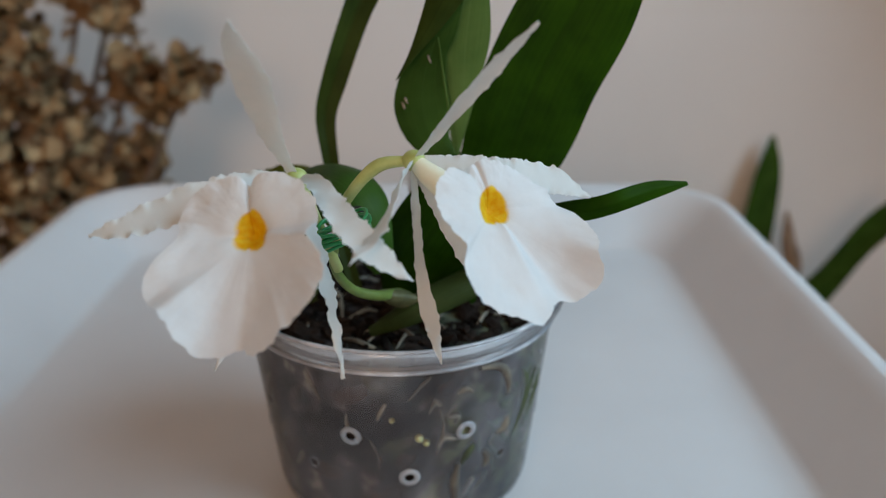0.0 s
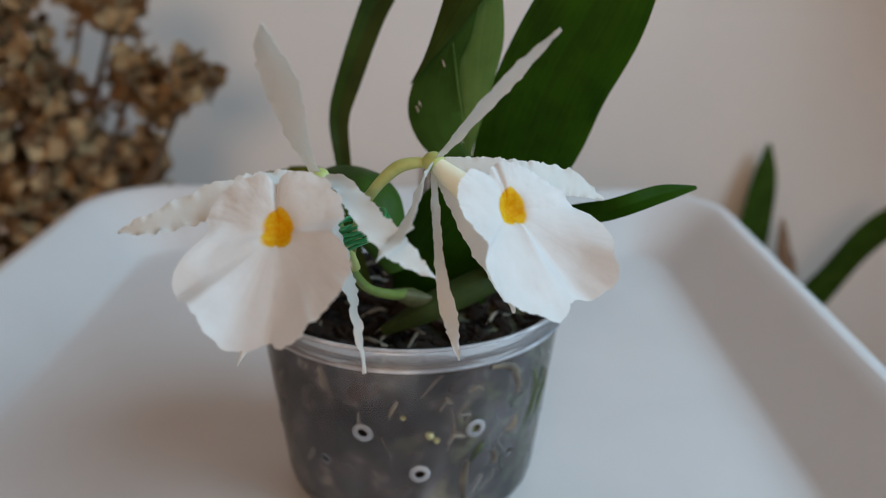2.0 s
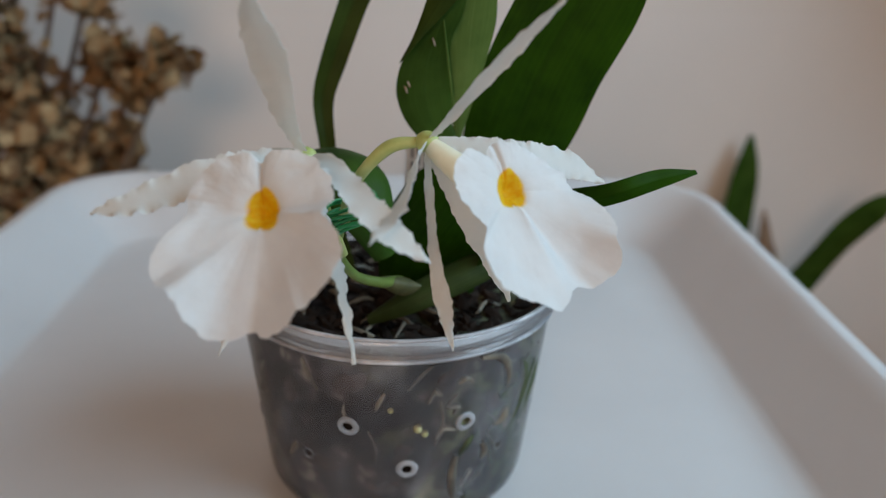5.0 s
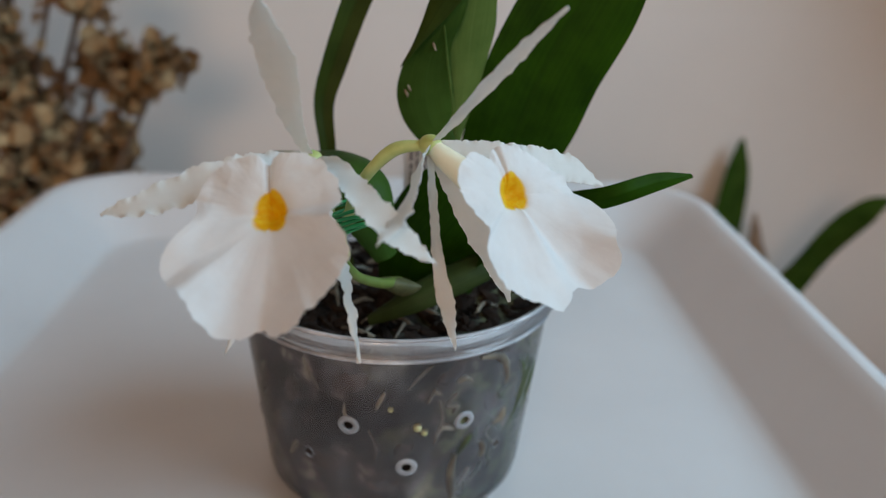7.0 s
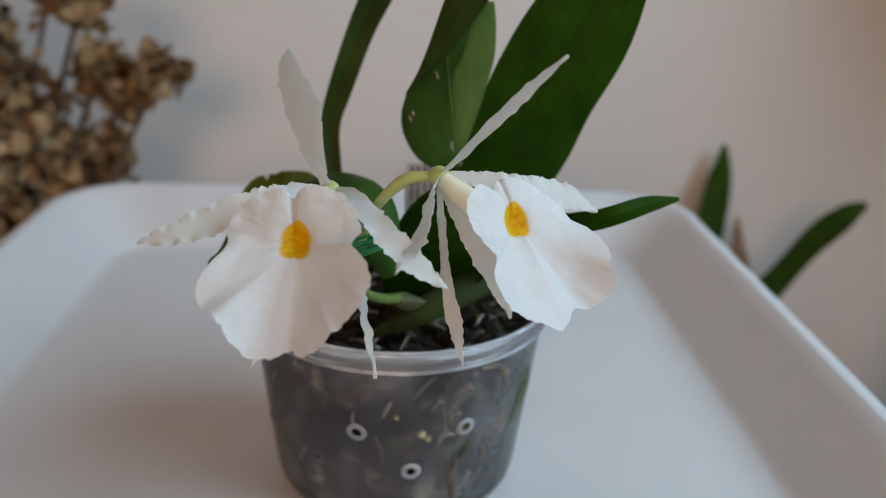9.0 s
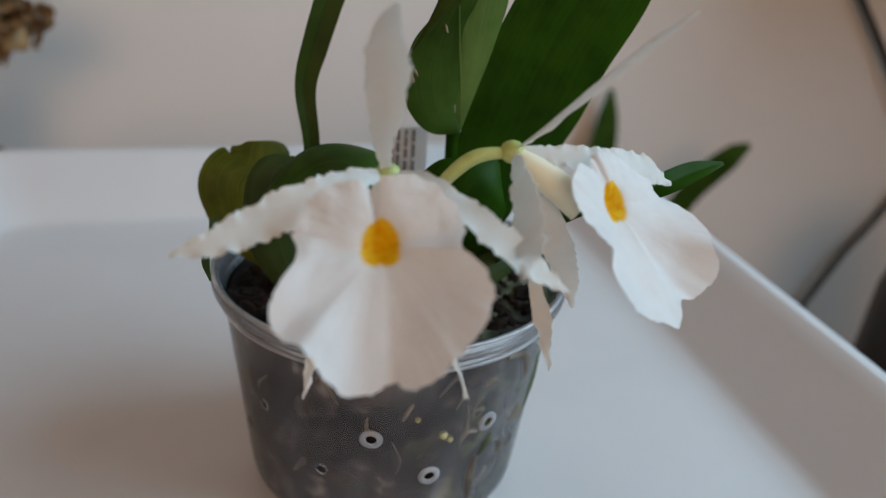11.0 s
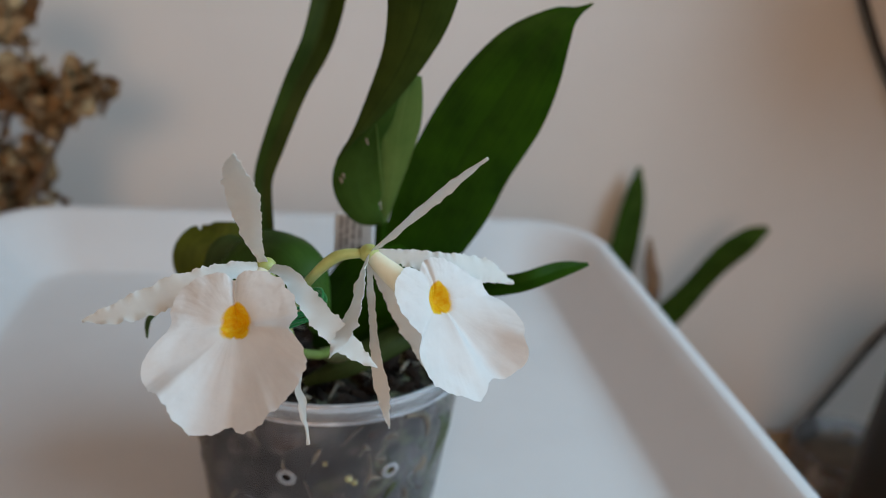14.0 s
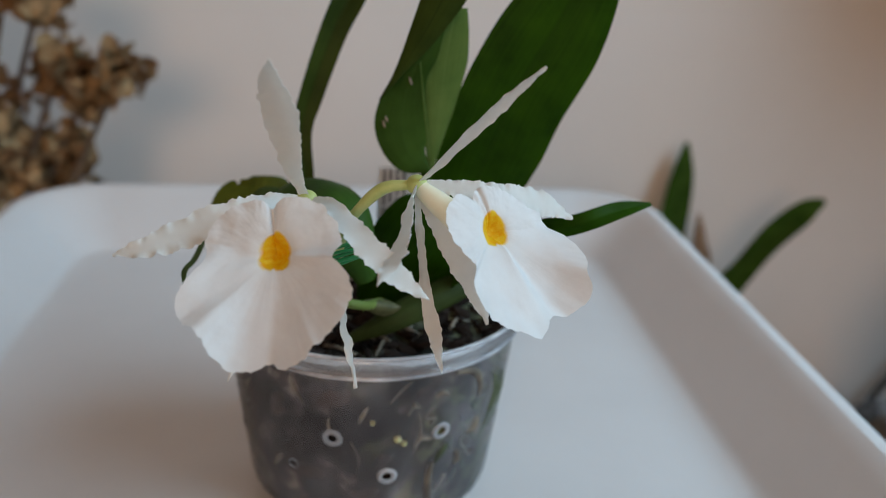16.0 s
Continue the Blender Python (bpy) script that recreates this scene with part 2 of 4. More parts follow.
dnt.links.new(ramp(dnt, dmix.outputs[0], [(0.15, (0.12, 0.065, 0.034)), (0.5, (0.27, 0.165, 0.082)), (0.85, (0.47, 0.34, 0.19))]), dbsdf.inputs["Base Color"])
dbsdf.inputs["Roughness"].default_value = 0.85
dbsdf.inputs["Specular IOR Level"].default_value = 0.2
TWIG = noisy("dry_twig", [(0.3, (0.07, 0.045, 0.03)), (0.7, (0.15, 0.10, 0.065))], 40.0, 0.8, 0.4, 0.001)
SHEATH = noisy("papery_sheath", [(0.3, (0.20, 0.13, 0.09)), (0.7, (0.42, 0.31, 0.22))], 50.0, 0.8, 0.4, 0.001)
BLACK = noisy("black_rubber", [(0.3, (0.008, 0.008, 0.009)), (0.7, (0.018, 0.018, 0.02))], 60.0, 0.5, 0.2, 0.0005)
CLAY = noisy("brown_clay", [(0.3, (0.20, 0.11, 0.07)), (0.7, (0.28, 0.16, 0.10))], 30.0, 0.7, 0.3, 0.001)
JAR = clear_plastic("dusty_glass", 0.3, 0.1)


# ---------------------------------------------------------------- mesh tools
placed = {}


def part(name, bm, mat, parent=None, label=""):
    """One mesh object out of a bmesh in world coordinates, under a thing or a part."""
    me = bpy.data.meshes.new(name)
    bmesh.ops.recalc_face_normals(bm, faces=bm.faces)
    bm.to_mesh(me)
    bm.free()
    for mt in (mat if isinstance(mat, (list, tuple)) else [mat]):
        me.materials.append(mt)
    me.polygons.foreach_set("use_smooth", [True] * len(me.polygons))
    me.set_sharp_from_angle(angle=radians(55))
    ob = new(name, me)
    if parent:
        ob.parent = parent
        ob.matrix_parent_inverse = placed.get(parent, Matrix()).inverted()
    placed[ob] = Matrix()
    if label:
        ob["label"] = label
    return ob


def thing(name, place, label, category, group="", kind=""):
    ob = new(name)
    ob.empty_display_size = 0.02
    ob.location = place
    placed[ob] = Matrix.Translation(place)
    return tagged(ob, label, category, group, kind)


def spline(values, n):
    """Catmull-Rom through values (numbers or vectors), n samples."""
    v = np.array([tuple(a) if hasattr(a, "__len__") else (a,) for a in values], float)
    v = np.vstack([2 * v[0] - v[1], v, 2 * v[-1] - v[-2]])
    out = []
    for i in range(n):
        s = i / (n - 1) * (len(v) - 3)
        k = min(int(s), len(v) - 4)
        t = s - k
        a, b, c, d = v[k:k + 4]
        out.append(0.5 * (2 * b + (c - a) * t + (2 * a - 5 * b + 4 * c - d) * t * t + (3 * b - a - 3 * c + d) * t ** 3))
    return np.array(out)


def ribbon(points, widths, facing, nu=36, nv=9, cup=0.0, fold=0.0, ruffle=0.0, waves=9, teeth=0.0, thick=0.0005, seed=0):
    """A leaf or petal: a blade along a curved line, with its width and the way that it faces along it."""
    c = spline(points, nu)
    w = np.maximum(spline(widths, nu)[:, 0], 0.0003)
    f = spline(facing if hasattr(facing[0], "__len__") else [facing, facing], nu)
    tan = np.gradient(c, axis=0)
    bm = bmesh.new()
    uv = bm.loops.layers.uv.new("UVMap")
    front, back, coords = [], [], {}
    for i in range(nu):
        t = Vector(tan[i]).normalized()
        side = t.cross(Vector(f[i])).normalized()
        nrm = side.cross(t).normalized()
        s = i / (nu - 1)
        rf, rb = [], []
        for j in range(nv):
            v = 2 * j / (nv - 1) - 1
            ragged = 0.5 * noise.noise((s * waves * 1.9, 3.1 * np.sign(v), seed * 7.7)) + 0.9 * noise.noise((s * waves * 4.9, 3.1 * np.sign(v), seed * 3.3))
            ww = w[i] / 2 * (1 + teeth * ragged * v * v)
            lift = cup * w[i] * v * v + fold * w[i] * abs(v)
            wave = 0.5 * math.sin(2 * math.pi * waves * 0.7 * s + 1.9 * np.sign(v) + 5 * noise.noise((s * 4, np.sign(v), seed)))
            lift += ruffle * abs(v) ** 2.5 * min(1.0, 4 * s) * (wave + 1.4 * noise.noise((s * waves * 2.0, 2.2 * np.sign(v), seed + 0.5)))
            p = Vector(c[i]) + side * (ww * v) + nrm * lift
            h = nrm * (thick / 2 * (1 - 0.75 * v * v))
            a, b = bm.verts.new(p + h), bm.verts.new(p - h)
            coords[a] = coords[b] = (s, (v + 1) / 2)
            rf.append(a)
            rb.append(b)
        front.append(rf)
        back.append(rb)
    for i in range(nu - 1):
        for j in range(nv - 1):
            bm.faces.new((front[i][j], front[i][j + 1], front[i + 1][j + 1], front[i + 1][j]))
            bm.faces.new((back[i][j], back[i + 1][j], back[i + 1][j + 1], back[i][j + 1]))
        for j in (0, nv - 1):
            bm.faces.new((front[i][j], front[i + 1][j], back[i + 1][j], back[i][j]))
    for i in (0, nu - 1):
        for j in range(nv - 1):
            bm.faces.new((front[i][j], front[i][j + 1], back[i][j + 1], back[i][j]))
    for fc in bm.faces:
        for lp in fc.loops:
            lp[uv].uv = coords[lp.vert]
    return bm


def tube(points, radii, nu=24, nv=10, into=None):
    """A round stalk, root or cable along a curved line."""
    c = spline(points, nu)
    r = spline(radii if hasattr(radii, "__len__") else [radii, radii], nu)[:, 0]
    tan = np.gradient(c, axis=0)
    bm = into or bmesh.new()
    up = Vector((0.31, 0.22, 0.92))
    rings = []
    for i in range(nu):
        t = Vector(tan[i]).normalized()
        a = t.cross(up).normalized()
        b = t.cross(a)
        rings.append([bm.verts.new(Vector(c[i]) + (a * math.cos(q) + b * math.sin(q)) * r[i]) for q in (2 * math.pi * k / nv for k in range(nv))])
    for i in range(nu - 1):
        for k in range(nv):
            bm.faces.new((rings[i][k], rings[i][(k + 1) % nv], rings[i + 1][(k + 1) % nv], rings[i + 1][k]))
    bm.faces.new(rings[0][::-1])
    bm.faces.new(rings[-1])
    return bm


def lathe(profile, centre, n=64, closed=True):
    bm = bmesh.new()
    rings = []
    for r, z in profile:
        rings.append([bm.verts.new((centre[0] + r * math.cos(a), centre[1] + r * math.sin(a), centre[2] + z)) for a in (2 * math.pi * k / n for k in range(n))])
    m = len(rings)
    for i in range(m if closed else m - 1):
        for k in range(n):
            bm.faces.new((rings[i][k], rings[i][(k + 1) % n], rings[(i + 1) % m][(k + 1) % n], rings[(i + 1) % m][k]))
    return bm


def box(lo, hi, bevel=0.0, into=None):
    bm = into or bmesh.new()
    made = bmesh.ops.create_cube(bm, size=1, matrix=Matrix.LocRotScale([(a + b) / 2 for a, b in zip(lo, hi)], None, [b - a for a, b in zip(lo, hi)]))
    if bevel:
        edges = list({e for v in made["verts"] for e in v.link_edges})
        bmesh.ops.bevel(bm, geom=edges, offset=bevel, segments=2, affect='EDGES', profile=0.6)
    return bm


def flat(ob):
    ob.data.polygons.foreach_set("use_smooth", [False] * len(ob.data.polygons))
    return ob


# ---------------------------------------------------------------- the room
X0, X1, Y0, Y1, Z0, Z1 = -2.0, 0.90, -2.6, 0.95, -0.75, 2.15
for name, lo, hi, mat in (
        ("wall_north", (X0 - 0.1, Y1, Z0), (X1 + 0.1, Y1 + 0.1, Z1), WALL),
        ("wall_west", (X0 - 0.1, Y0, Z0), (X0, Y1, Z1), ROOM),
        # unseen block, added to keep window light off the wall's upper right
        ("unseen_shade_block", (0.59, 0.56, 0.25), (X1, 0.67, Z1), ROOM),
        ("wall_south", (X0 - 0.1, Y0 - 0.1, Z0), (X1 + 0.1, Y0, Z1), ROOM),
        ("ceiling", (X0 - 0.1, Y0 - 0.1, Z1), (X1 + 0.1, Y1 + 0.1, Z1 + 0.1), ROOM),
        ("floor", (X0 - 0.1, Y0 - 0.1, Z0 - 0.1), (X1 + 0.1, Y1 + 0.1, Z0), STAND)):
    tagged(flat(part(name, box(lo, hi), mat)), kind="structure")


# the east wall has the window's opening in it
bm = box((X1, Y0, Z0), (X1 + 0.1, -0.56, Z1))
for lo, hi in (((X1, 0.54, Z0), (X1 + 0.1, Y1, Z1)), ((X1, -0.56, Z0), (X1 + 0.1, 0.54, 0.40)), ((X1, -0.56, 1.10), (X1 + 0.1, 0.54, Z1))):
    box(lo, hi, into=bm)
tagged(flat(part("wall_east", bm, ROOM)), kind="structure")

# ---------------------------------------------------------------- stand and tray
def rounded_rect(x0, x1, y0, y1, r, z, n=10):
    out = []
    for cx, cy, a0 in ((x1 - r, y1 - r, 0), (x0 + r, y1 - r, 90), (x0 + r, y0 + r, 180), (x1 - r, y0 + r, 270)):
        for k in range(n + 1):
            a = radians(a0 + 90 * k / n)
            out.append((cx + r * math.cos(a), cy + r * math.sin(a), z))
    return out


def build_tray():
    fx0, fx1, fy0, fy1 = -0.208, 0.150, 0.05, 0.550
    # how far each ring lies outside the floor's edge, its height and its corner radius
    rings = [(-0.012, 0.0, 0.020), (-0.003, 0.0003, 0.024), (0.0005, 0.0014, 0.027), (0.003, 0.0038, 0.029), (0.030, 0.0285, 0.045),
             (0.034, 0.0325, 0.048), (0.038, 0.0348, 0.05), (0.042, 0.035, 0.052), (0.0455, 0.0335, 0.054), (0.0465, 0.030, 0.055),
             (0.0465, 0.022, 0.055), (0.0445, 0.022, 0.053), (0.0435, 0.030, 0.052), (0.040, 0.0325, 0.05), (0.030, 0.0255, 0.045),
             (0.006, 0.0035, 0.031), (0.002, -0.0010, 0.028), (-0.010, -0.0028, 0.022)]
    tray = thing("tray", (-0.029, 0.30, -0.0028), "white plastic tray with sloping sides and rounded rim", "tray")
    last = len(rings) - 1
    for name, first, end, caps in (("base", 0, 3, True), ("sloping_side", 3, 6, False), ("rolled_rim", 6, 13, False), ("underside", 13, last, True)):
        bm = bmesh.new()
        loops = [[bm.verts.new(p) for p in rounded_rect(fx0 - o, fx1 + o, fy0 - o, fy1 + o, r, z)] for o, z, r in rings[first:end + 1]]
        for a, b in zip(loops, loops[1:]):
            for k in range(len(a)):
                bm.faces.new((a[k], b[k], b[(k + 1) % len(b)], a[(k + 1) % len(a)]))
        if caps:
            bm.faces.new(loops[0] if first == 0 else loops[-1])
        part(name, bm, TRAY, tray)
    return tray


build_tray()

stand = thing("side_table", (-0.03, 0.3, Z0), "pale wooden side table hidden below the white tray", "table")
flat(part("tabletop", box((-0.215, 0.03, -0.028), (0.155, 0.56, -0.003), 0.003), STAND, stand))
for lx in (-0.20, 0.11):
    for ly in (0.05, 0.51):
        flat(part("leg", box((lx, ly, Z0), (lx + 0.03, ly + 0.03, -0.028), 0.002), STAND, stand))

# ---------------------------------------------------------------- pot
PX, PY = -0.0165, 0.3025
RIM_Z = 0.087


def pot_radius(z):
    return 0.0520 + (0.0597 - 0.0520) * (z - 0.014) / (0.080 - 0.014)


RINGED = (-16.0, 26.0, 5.0)
HOLES = [(-16.0 + 42.0 * k, 0.0495) for k in range(-2, 6)] + [(5.0 + 39.0 * k, 0.0322) for k in range(-3, 5)]


def hole_place(angle, z, extra=0.0):
    a = radians(angle)
    r = pot_radius(z) + extra
    return Vector((PX + r * math.sin(a), PY - r * math.cos(a), z))


def build_pot():
    pot = thing("plant_pot", (PX, PY, 0.0), "cloudy clear plastic pot with ringed drain holes, standing in the tray", "plant pot")
    zs = [0.014 + (0.0765 - 0.014) * k / 44 for k in range(45)]
    outer = [(0.002, 0.0), (0.040, 0.0), (0.0448, 0.0006), (0.0484, 0.0024), (0.0505, 0.0055), (0.0515, 0.0095)] + [(pot_radius(z), z) for z in zs]
    n = 220
    bm = lathe(outer, (PX, PY, 0), n, closed=False)
    centres = [hole_place(a, z) for a, z in HOLES]
    cut = [f for f in bm.faces if any((f.calc_center_median() - h).length < 0.0022 for h in centres)]
    bmesh.ops.delete(bm, geom=cut, context='FACES')
    part("wall", bm, POT, pot)
    r0 = pot_radius(0.0765)
    rim = [(r0, 0.0765), (r0 + 0.0009, 0.0768), (r0 + 0.0012, 0.0776), (r0 + 0.0006, 0.0784), (r0 + 0.0006, 0.0805), (r0 + 0.0030, 0.0812),
           (r0 + 0.0040, 0.0822), (r0 + 0.0043, 0.0845), (r0 + 0.0040, 0.0862), (r0 + 0.0030, 0.0870), (r0 + 0.0020, 0.0868),
           (r0 + 0.0012, 0.0858), (r0 + 0.0003, 0.083), (r0 - 0.0006, 0.0785), (r0 - 0.0007, 0.0765)]
    part("rim", lathe(rim, (PX, PY, 0), 128), POT_RIM, pot, "milky rolled plastic rim")
    # two milky beads imitate the bright highlight lines on the rim
    for radius, height in ((r0 + 0.0034, 0.0866), (r0 + 0.0012, 0.0776)):
        bead = [(radius + 0.0007 * math.cos(2 * math.pi * k / 8), height + 0.0007 * math.sin(2 * math.pi * k / 8)) for k in range(8)]
        part("rim_highlight", lathe(bead, (PX, PY, 0), 128), RING, pot, "milky bead standing in for the highlight along the rim")
    for angle, z in HOLES:
        prof = [(0.0018, -0.0002), (0.0019, 0.0004), (0.0028, 0.0006), (0.0036, 0.0003), (0.0039, -0.0002)] if angle in RINGED else [(0.0017, -0.0002), (0.0018, 0.0002), (0.0022, 0.0003), (0.0024, -0.0002)]
        b = lathe(prof, (0, 0, 0), 28)
        slope = math.degrees(math.atan2(0.0077, 0.066))
        m = Matrix.Translation(hole_place(angle, z)) @ pose(0, 0, 0, 0, 0, angle) @ pose(0, 0, 0, 90 + slope, 0, 0)
        bmesh.ops.transform(b, matrix=m, verts=b.verts)
        part("hole_ring", b, RING if angle in RINGED else POT, pot)
    return pot


build_pot()


def blob(bm, centre, size, turn, seed, squash=0.35):
    """A rough chip of bark."""
    made = bmesh.ops.create_icosphere(bm, subdivisions=1, radius=1)
    rnd = random.Random(seed)
    m = Matrix.Translation(centre) @ Euler(turn).to_matrix().to_4x4() @ Matrix.Diagonal((size, size * (0.3 + 0.3 * rnd.random()), size * squash, 1))
    for v in made["verts"]:
        v.co = m @ (v.co * (0.75 + 0.5 * rnd.random()))


def build_substrate():
    sub = thing("potting_bark", (PX, PY, 0.004), "dark damp orchid bark with pale roots filling the clear pot", "potting mix")
    prof = [(0.001, 0.0015), (0.0400, 0.0015), (0.0445, 0.0020), (0.0480, 0.0040), (0.0499, 0.0070), (0.0508, 0.0110), (0.0514, 0.0165)] + [(pot_radius(z) - 0.0008, z) for z in (0.022, 0.028, 0.034, 0.040, 0.046, 0.052, 0.058, 0.064, 0.070)] + [(pot_radius(0.0755) - 0.0012, 0.0755), (0.054, 0.0765), (0.03, 0.0755), (0.001, 0.0750)]
    bm = lathe(prof, (PX, PY, 0), 120, closed=False)
    for v in bm.verts:
        d = Vector((v.co.x - PX, v.co.y - PY, 0))
        v.co -= d.normalized() * 0.0022 * abs(noise.noise(v.co * 130)) - Vector((0, 0, 0.0015 * noise.noise(v.co * 120)))
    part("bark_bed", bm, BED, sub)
    rnd = random.Random(5)
    bm = bmesh.new()
    for k in range(520):
        a, r = rnd.random() * 2 * math.pi, 0.0535 * math.sqrt(rnd.random())
        blob(bm, (PX + r * math.cos(a), PY + r * math.sin(a), 0.0752 + rnd.random() * 0.003), 0.0022 + 0.0045 * rnd.random() ** 2,
             (rnd.uniform(-0.6, 0.6), rnd.uniform(-0.6, 0.6), rnd.random() * 6), k)
    for k in range(90):
        a, z = rnd.random() * 2 * math.pi, 0.013 + 0.057 * rnd.random()
        r = pot_radius(z) - 0.0028
        blob(bm, (PX + r * math.cos(a), PY + r * math.sin(a), z), 0.003 + 0.004 * rnd.random(), (math.pi / 2, rnd.random() * 6, a + math.pi / 2), 1000 + k, 0.17)
    ob = flat(part("bark", bm, CHIP, sub))
    ob["kind"] = "stuff"
    for mat, count, rr, label in ((ROOT, 24, 0.0012, "pale dry roots"), (MOSS, 16, 0.0014, "green living roots")):
        bm = bmesh.new()
        for k in range(count):
            green = mat is MOSS
            a = radians(rnd.uniform(30, 68) - 90) if green else rnd.random() * 2 * math.pi
            z, da, dz = rnd.uniform(0.012, 0.066), rnd.uniform(-0.22, 0.22) * (0.4 if green else 1.0), rnd.uniform(-0.018, 0.018) * (1.3 if green else 1.0)
            pts = []
            for q in range(4):
                zz = min(max(z + dz * q / 3 + rnd.uniform(-0.002, 0.002), 0.01), 0.07)
                aa = a + da * q / 3 + rnd.uniform(-0.04, 0.04)
                rad = pot_radius(zz) - 0.0016 - rnd.random() * 0.0014
                pts.append((PX + rad * math.cos(aa), PY + rad * math.sin(aa), zz))
            thin = rr * rnd.uniform(0.35, 1.25)
            tube(pts, [thin * 0.5, thin, thin * 0.3], 12, 6, bm)
        if not green:
            for k in range(26):
                a, r = rnd.random() * 2 * math.pi, 0.045 * math.sqrt(rnd.random())
                p = Vector((PX + r * math.cos(a), PY + r * math.sin(a), 0.0765))
                d = Vector((rnd.uniform(-1, 1), rnd.uniform(-1, 1), 0)).normalized() * rnd.uniform(0.004, 0.009)
                tube([p - d, p + Vector((0, 0, 0.0025)), p + d + Vector((d.y, -d.x, 0)) * 0.5], [0.0006, 0.0008, 0.0004], 9, 5, bm)
        ob = part("root_mat", bm, mat, sub, label)
        ob["kind"] = "stuff"
    # single roots and chips pressed against the plastic: angle, height along their line, thickness
    def pressed(line, deep=0.0007):
        out = []
        for angle, z in line:
            r, a = pot_radius(z) - deep, radians(angle)
            out.append((PX + r * math.sin(a), PY - r * math.cos(a), z))
        return out

    for line, thick in (([(30, 0.0745), (36, 0.0735), (41, 0.070), (44, 0.063), (44, 0.058)], 0.0017), ([(12.5, 0.0745), (9, 0.071), (5, 0.0655)], 0.0006),
                        ([(16, 0.060), (17.5, 0.053), (17, 0.046), (15, 0.041)], 0.0006), ([(24, 0.035), (23, 0.028), (23.5, 0.020), (25, 0.012)], 0.0018),
                        ([(35, 0.037), (37, 0.033), (36, 0.029)], 0.0016), ([(-3, 0.064), (-5, 0.060), (-6, 0.057)], 0.0009), ([(22, 0.066), (25, 0.0675), (28, 0.065)], 0.0013),
                        ([(-32, 0.073), (-30, 0.068), (-27, 0.062)], 0.0008), ([(-9, 0.048), (-6, 0.040), (-7, 0.034)], 0.0005), ([(46, 0.048), (44, 0.044), (40, 0.043)], 0.0020)):
        part("root", tube(pressed(line), [thick * 0.6, thick, thick * 0.9, thick * 0.4], 24, 8), ROOT, sub, "pale root pressed against the plastic")
    for line, thick in (([(62, 0.062), (57, 0.052), (54, 0.044), (48, 0.034)], 0.0016), ([(68, 0.058), (64, 0.048), (60, 0.036)], 0.0014), ([(30, 0.042), (27, 0.038), (25, 0.034)], 0.0017), ([(52, 0.066), (56, 0.058), (55, 0.050)], 0.0012)):
        part("root", tube(pressed(line), [thick * 0.6, thick, thick * 0.8, thick * 0.4], 24, 8), MOSS, sub, "green root pressed against the plastic")
    for k in range(16):
        a, z = rnd.uniform(14, 74), rnd.uniform(0.012, 0.072)
        line = [(a, z)]
        for q in range(3):
            a, z = a + rnd.uniform(-5, 5), min(0.0745, max(0.010, z + rnd.uniform(-0.007, 0.007)))
            line.append((a, z))
        thick, green = rnd.uniform(0.0005, 0.0013), k % 5 in (1, 3)
        part("root", tube(pressed(line, 0.0009), [thick * 0.5, thick, thick * 0.8, thick * 0.3], 20, 7), MOSS if green else ROOT_PALE, sub, "green root pressed against the plastic" if green else "pale root pressed against the plastic")
    for angle, z, size in ((8.6, 0.0492, 0.0017), (11.2, 0.0468, 0.0014), (-1, 0.0572, 0.0011)):
        bm = bmesh.new()
        bmesh.ops.create_icosphere(bm, subdivisions=2, radius=size, matrix=Matrix.Translation(pressed([(angle, z)], 0.0009)[0]))
        part("root_tip", bm, TIP, sub, "small pale yellow-green root tip")
    for angle, z, size, turn in ((-15, 0.067, 0.0075, 0.5), (-40, 0.058, 0.0065, 1.2), (-28, 0.030, 0.007, 0.2), (4, 0.040, 0.0055, 1.0), (20, 0.070, 0.006, 0.7), (38, 0.054, 0.006, 2.0), (-4, 0.023, 0.006, 0.1), (-52, 0.040, 0.006, 0.9)):
        bm = bmesh.new()
        bmesh.ops.create_icosphere(bm, subdivisions=2, radius=1)
        for v in bm.verts:
            v.co *= 1 + 0.35 * noise.noise(v.co * 1.7 + Vector((angle, 0, 0)))
        m = Matrix.Translation(pressed([(angle, z)], 0.0016)[0]) @ pose(0, 0, 0, 0, 0, angle) @ pose(0, 0, 0, 90, 0, 0) @ Matrix.Rotation(turn, 4, 'Z') @ Matrix.Diagonal((size, size * 0.55, 0.0011, 1))
        bmesh.ops.transform(bm, matrix=m, verts=bm.verts)
        part("bark_chip", bm, BARK, sub, "brown bark chip against the plastic")


build_substrate()

# ---------------------------------------------------------------- the orchid
orchid = thing("orchid_plant", (PX, PY, 0.075), "orchid with two open white blooms and dark leaves, in the pot", "orchid")


def leaf(points, widths, facing, mat, label="", **more):
    return part("leaf", ribbon(points, widths, facing, nv=11, thick=0.0009, **more), mat, orchid, label)


# broad upright leaf
leaf([(0.006, 0.298, 0.078), (0.010, 0.300, 0.100), (0.0219, 0.3020, 0.1282), (0.0283, 0.2999, 0.1461), (0.0352, 0.2975, 0.1662), (0.0459, 0.2948, 0.1884), (0.0554, 0.2925, 0.2072), (0.0644, 0.2910, 0.2199), (0.0709, 0.2904, 0.2250), (0.0761, 0.2900, 0.2282)],
     [0.012, 0.022, 0.0336, 0.0388, 0.0395, 0.0385, 0.0293, 0.0142, 0.0039, 0.0009], (-0.1, -0.95, 0.15), LEAF, "broad dark green pointed leaf", nu=64, fold=0.06, cup=-0.05, ruffle=0.0006, waves=2)
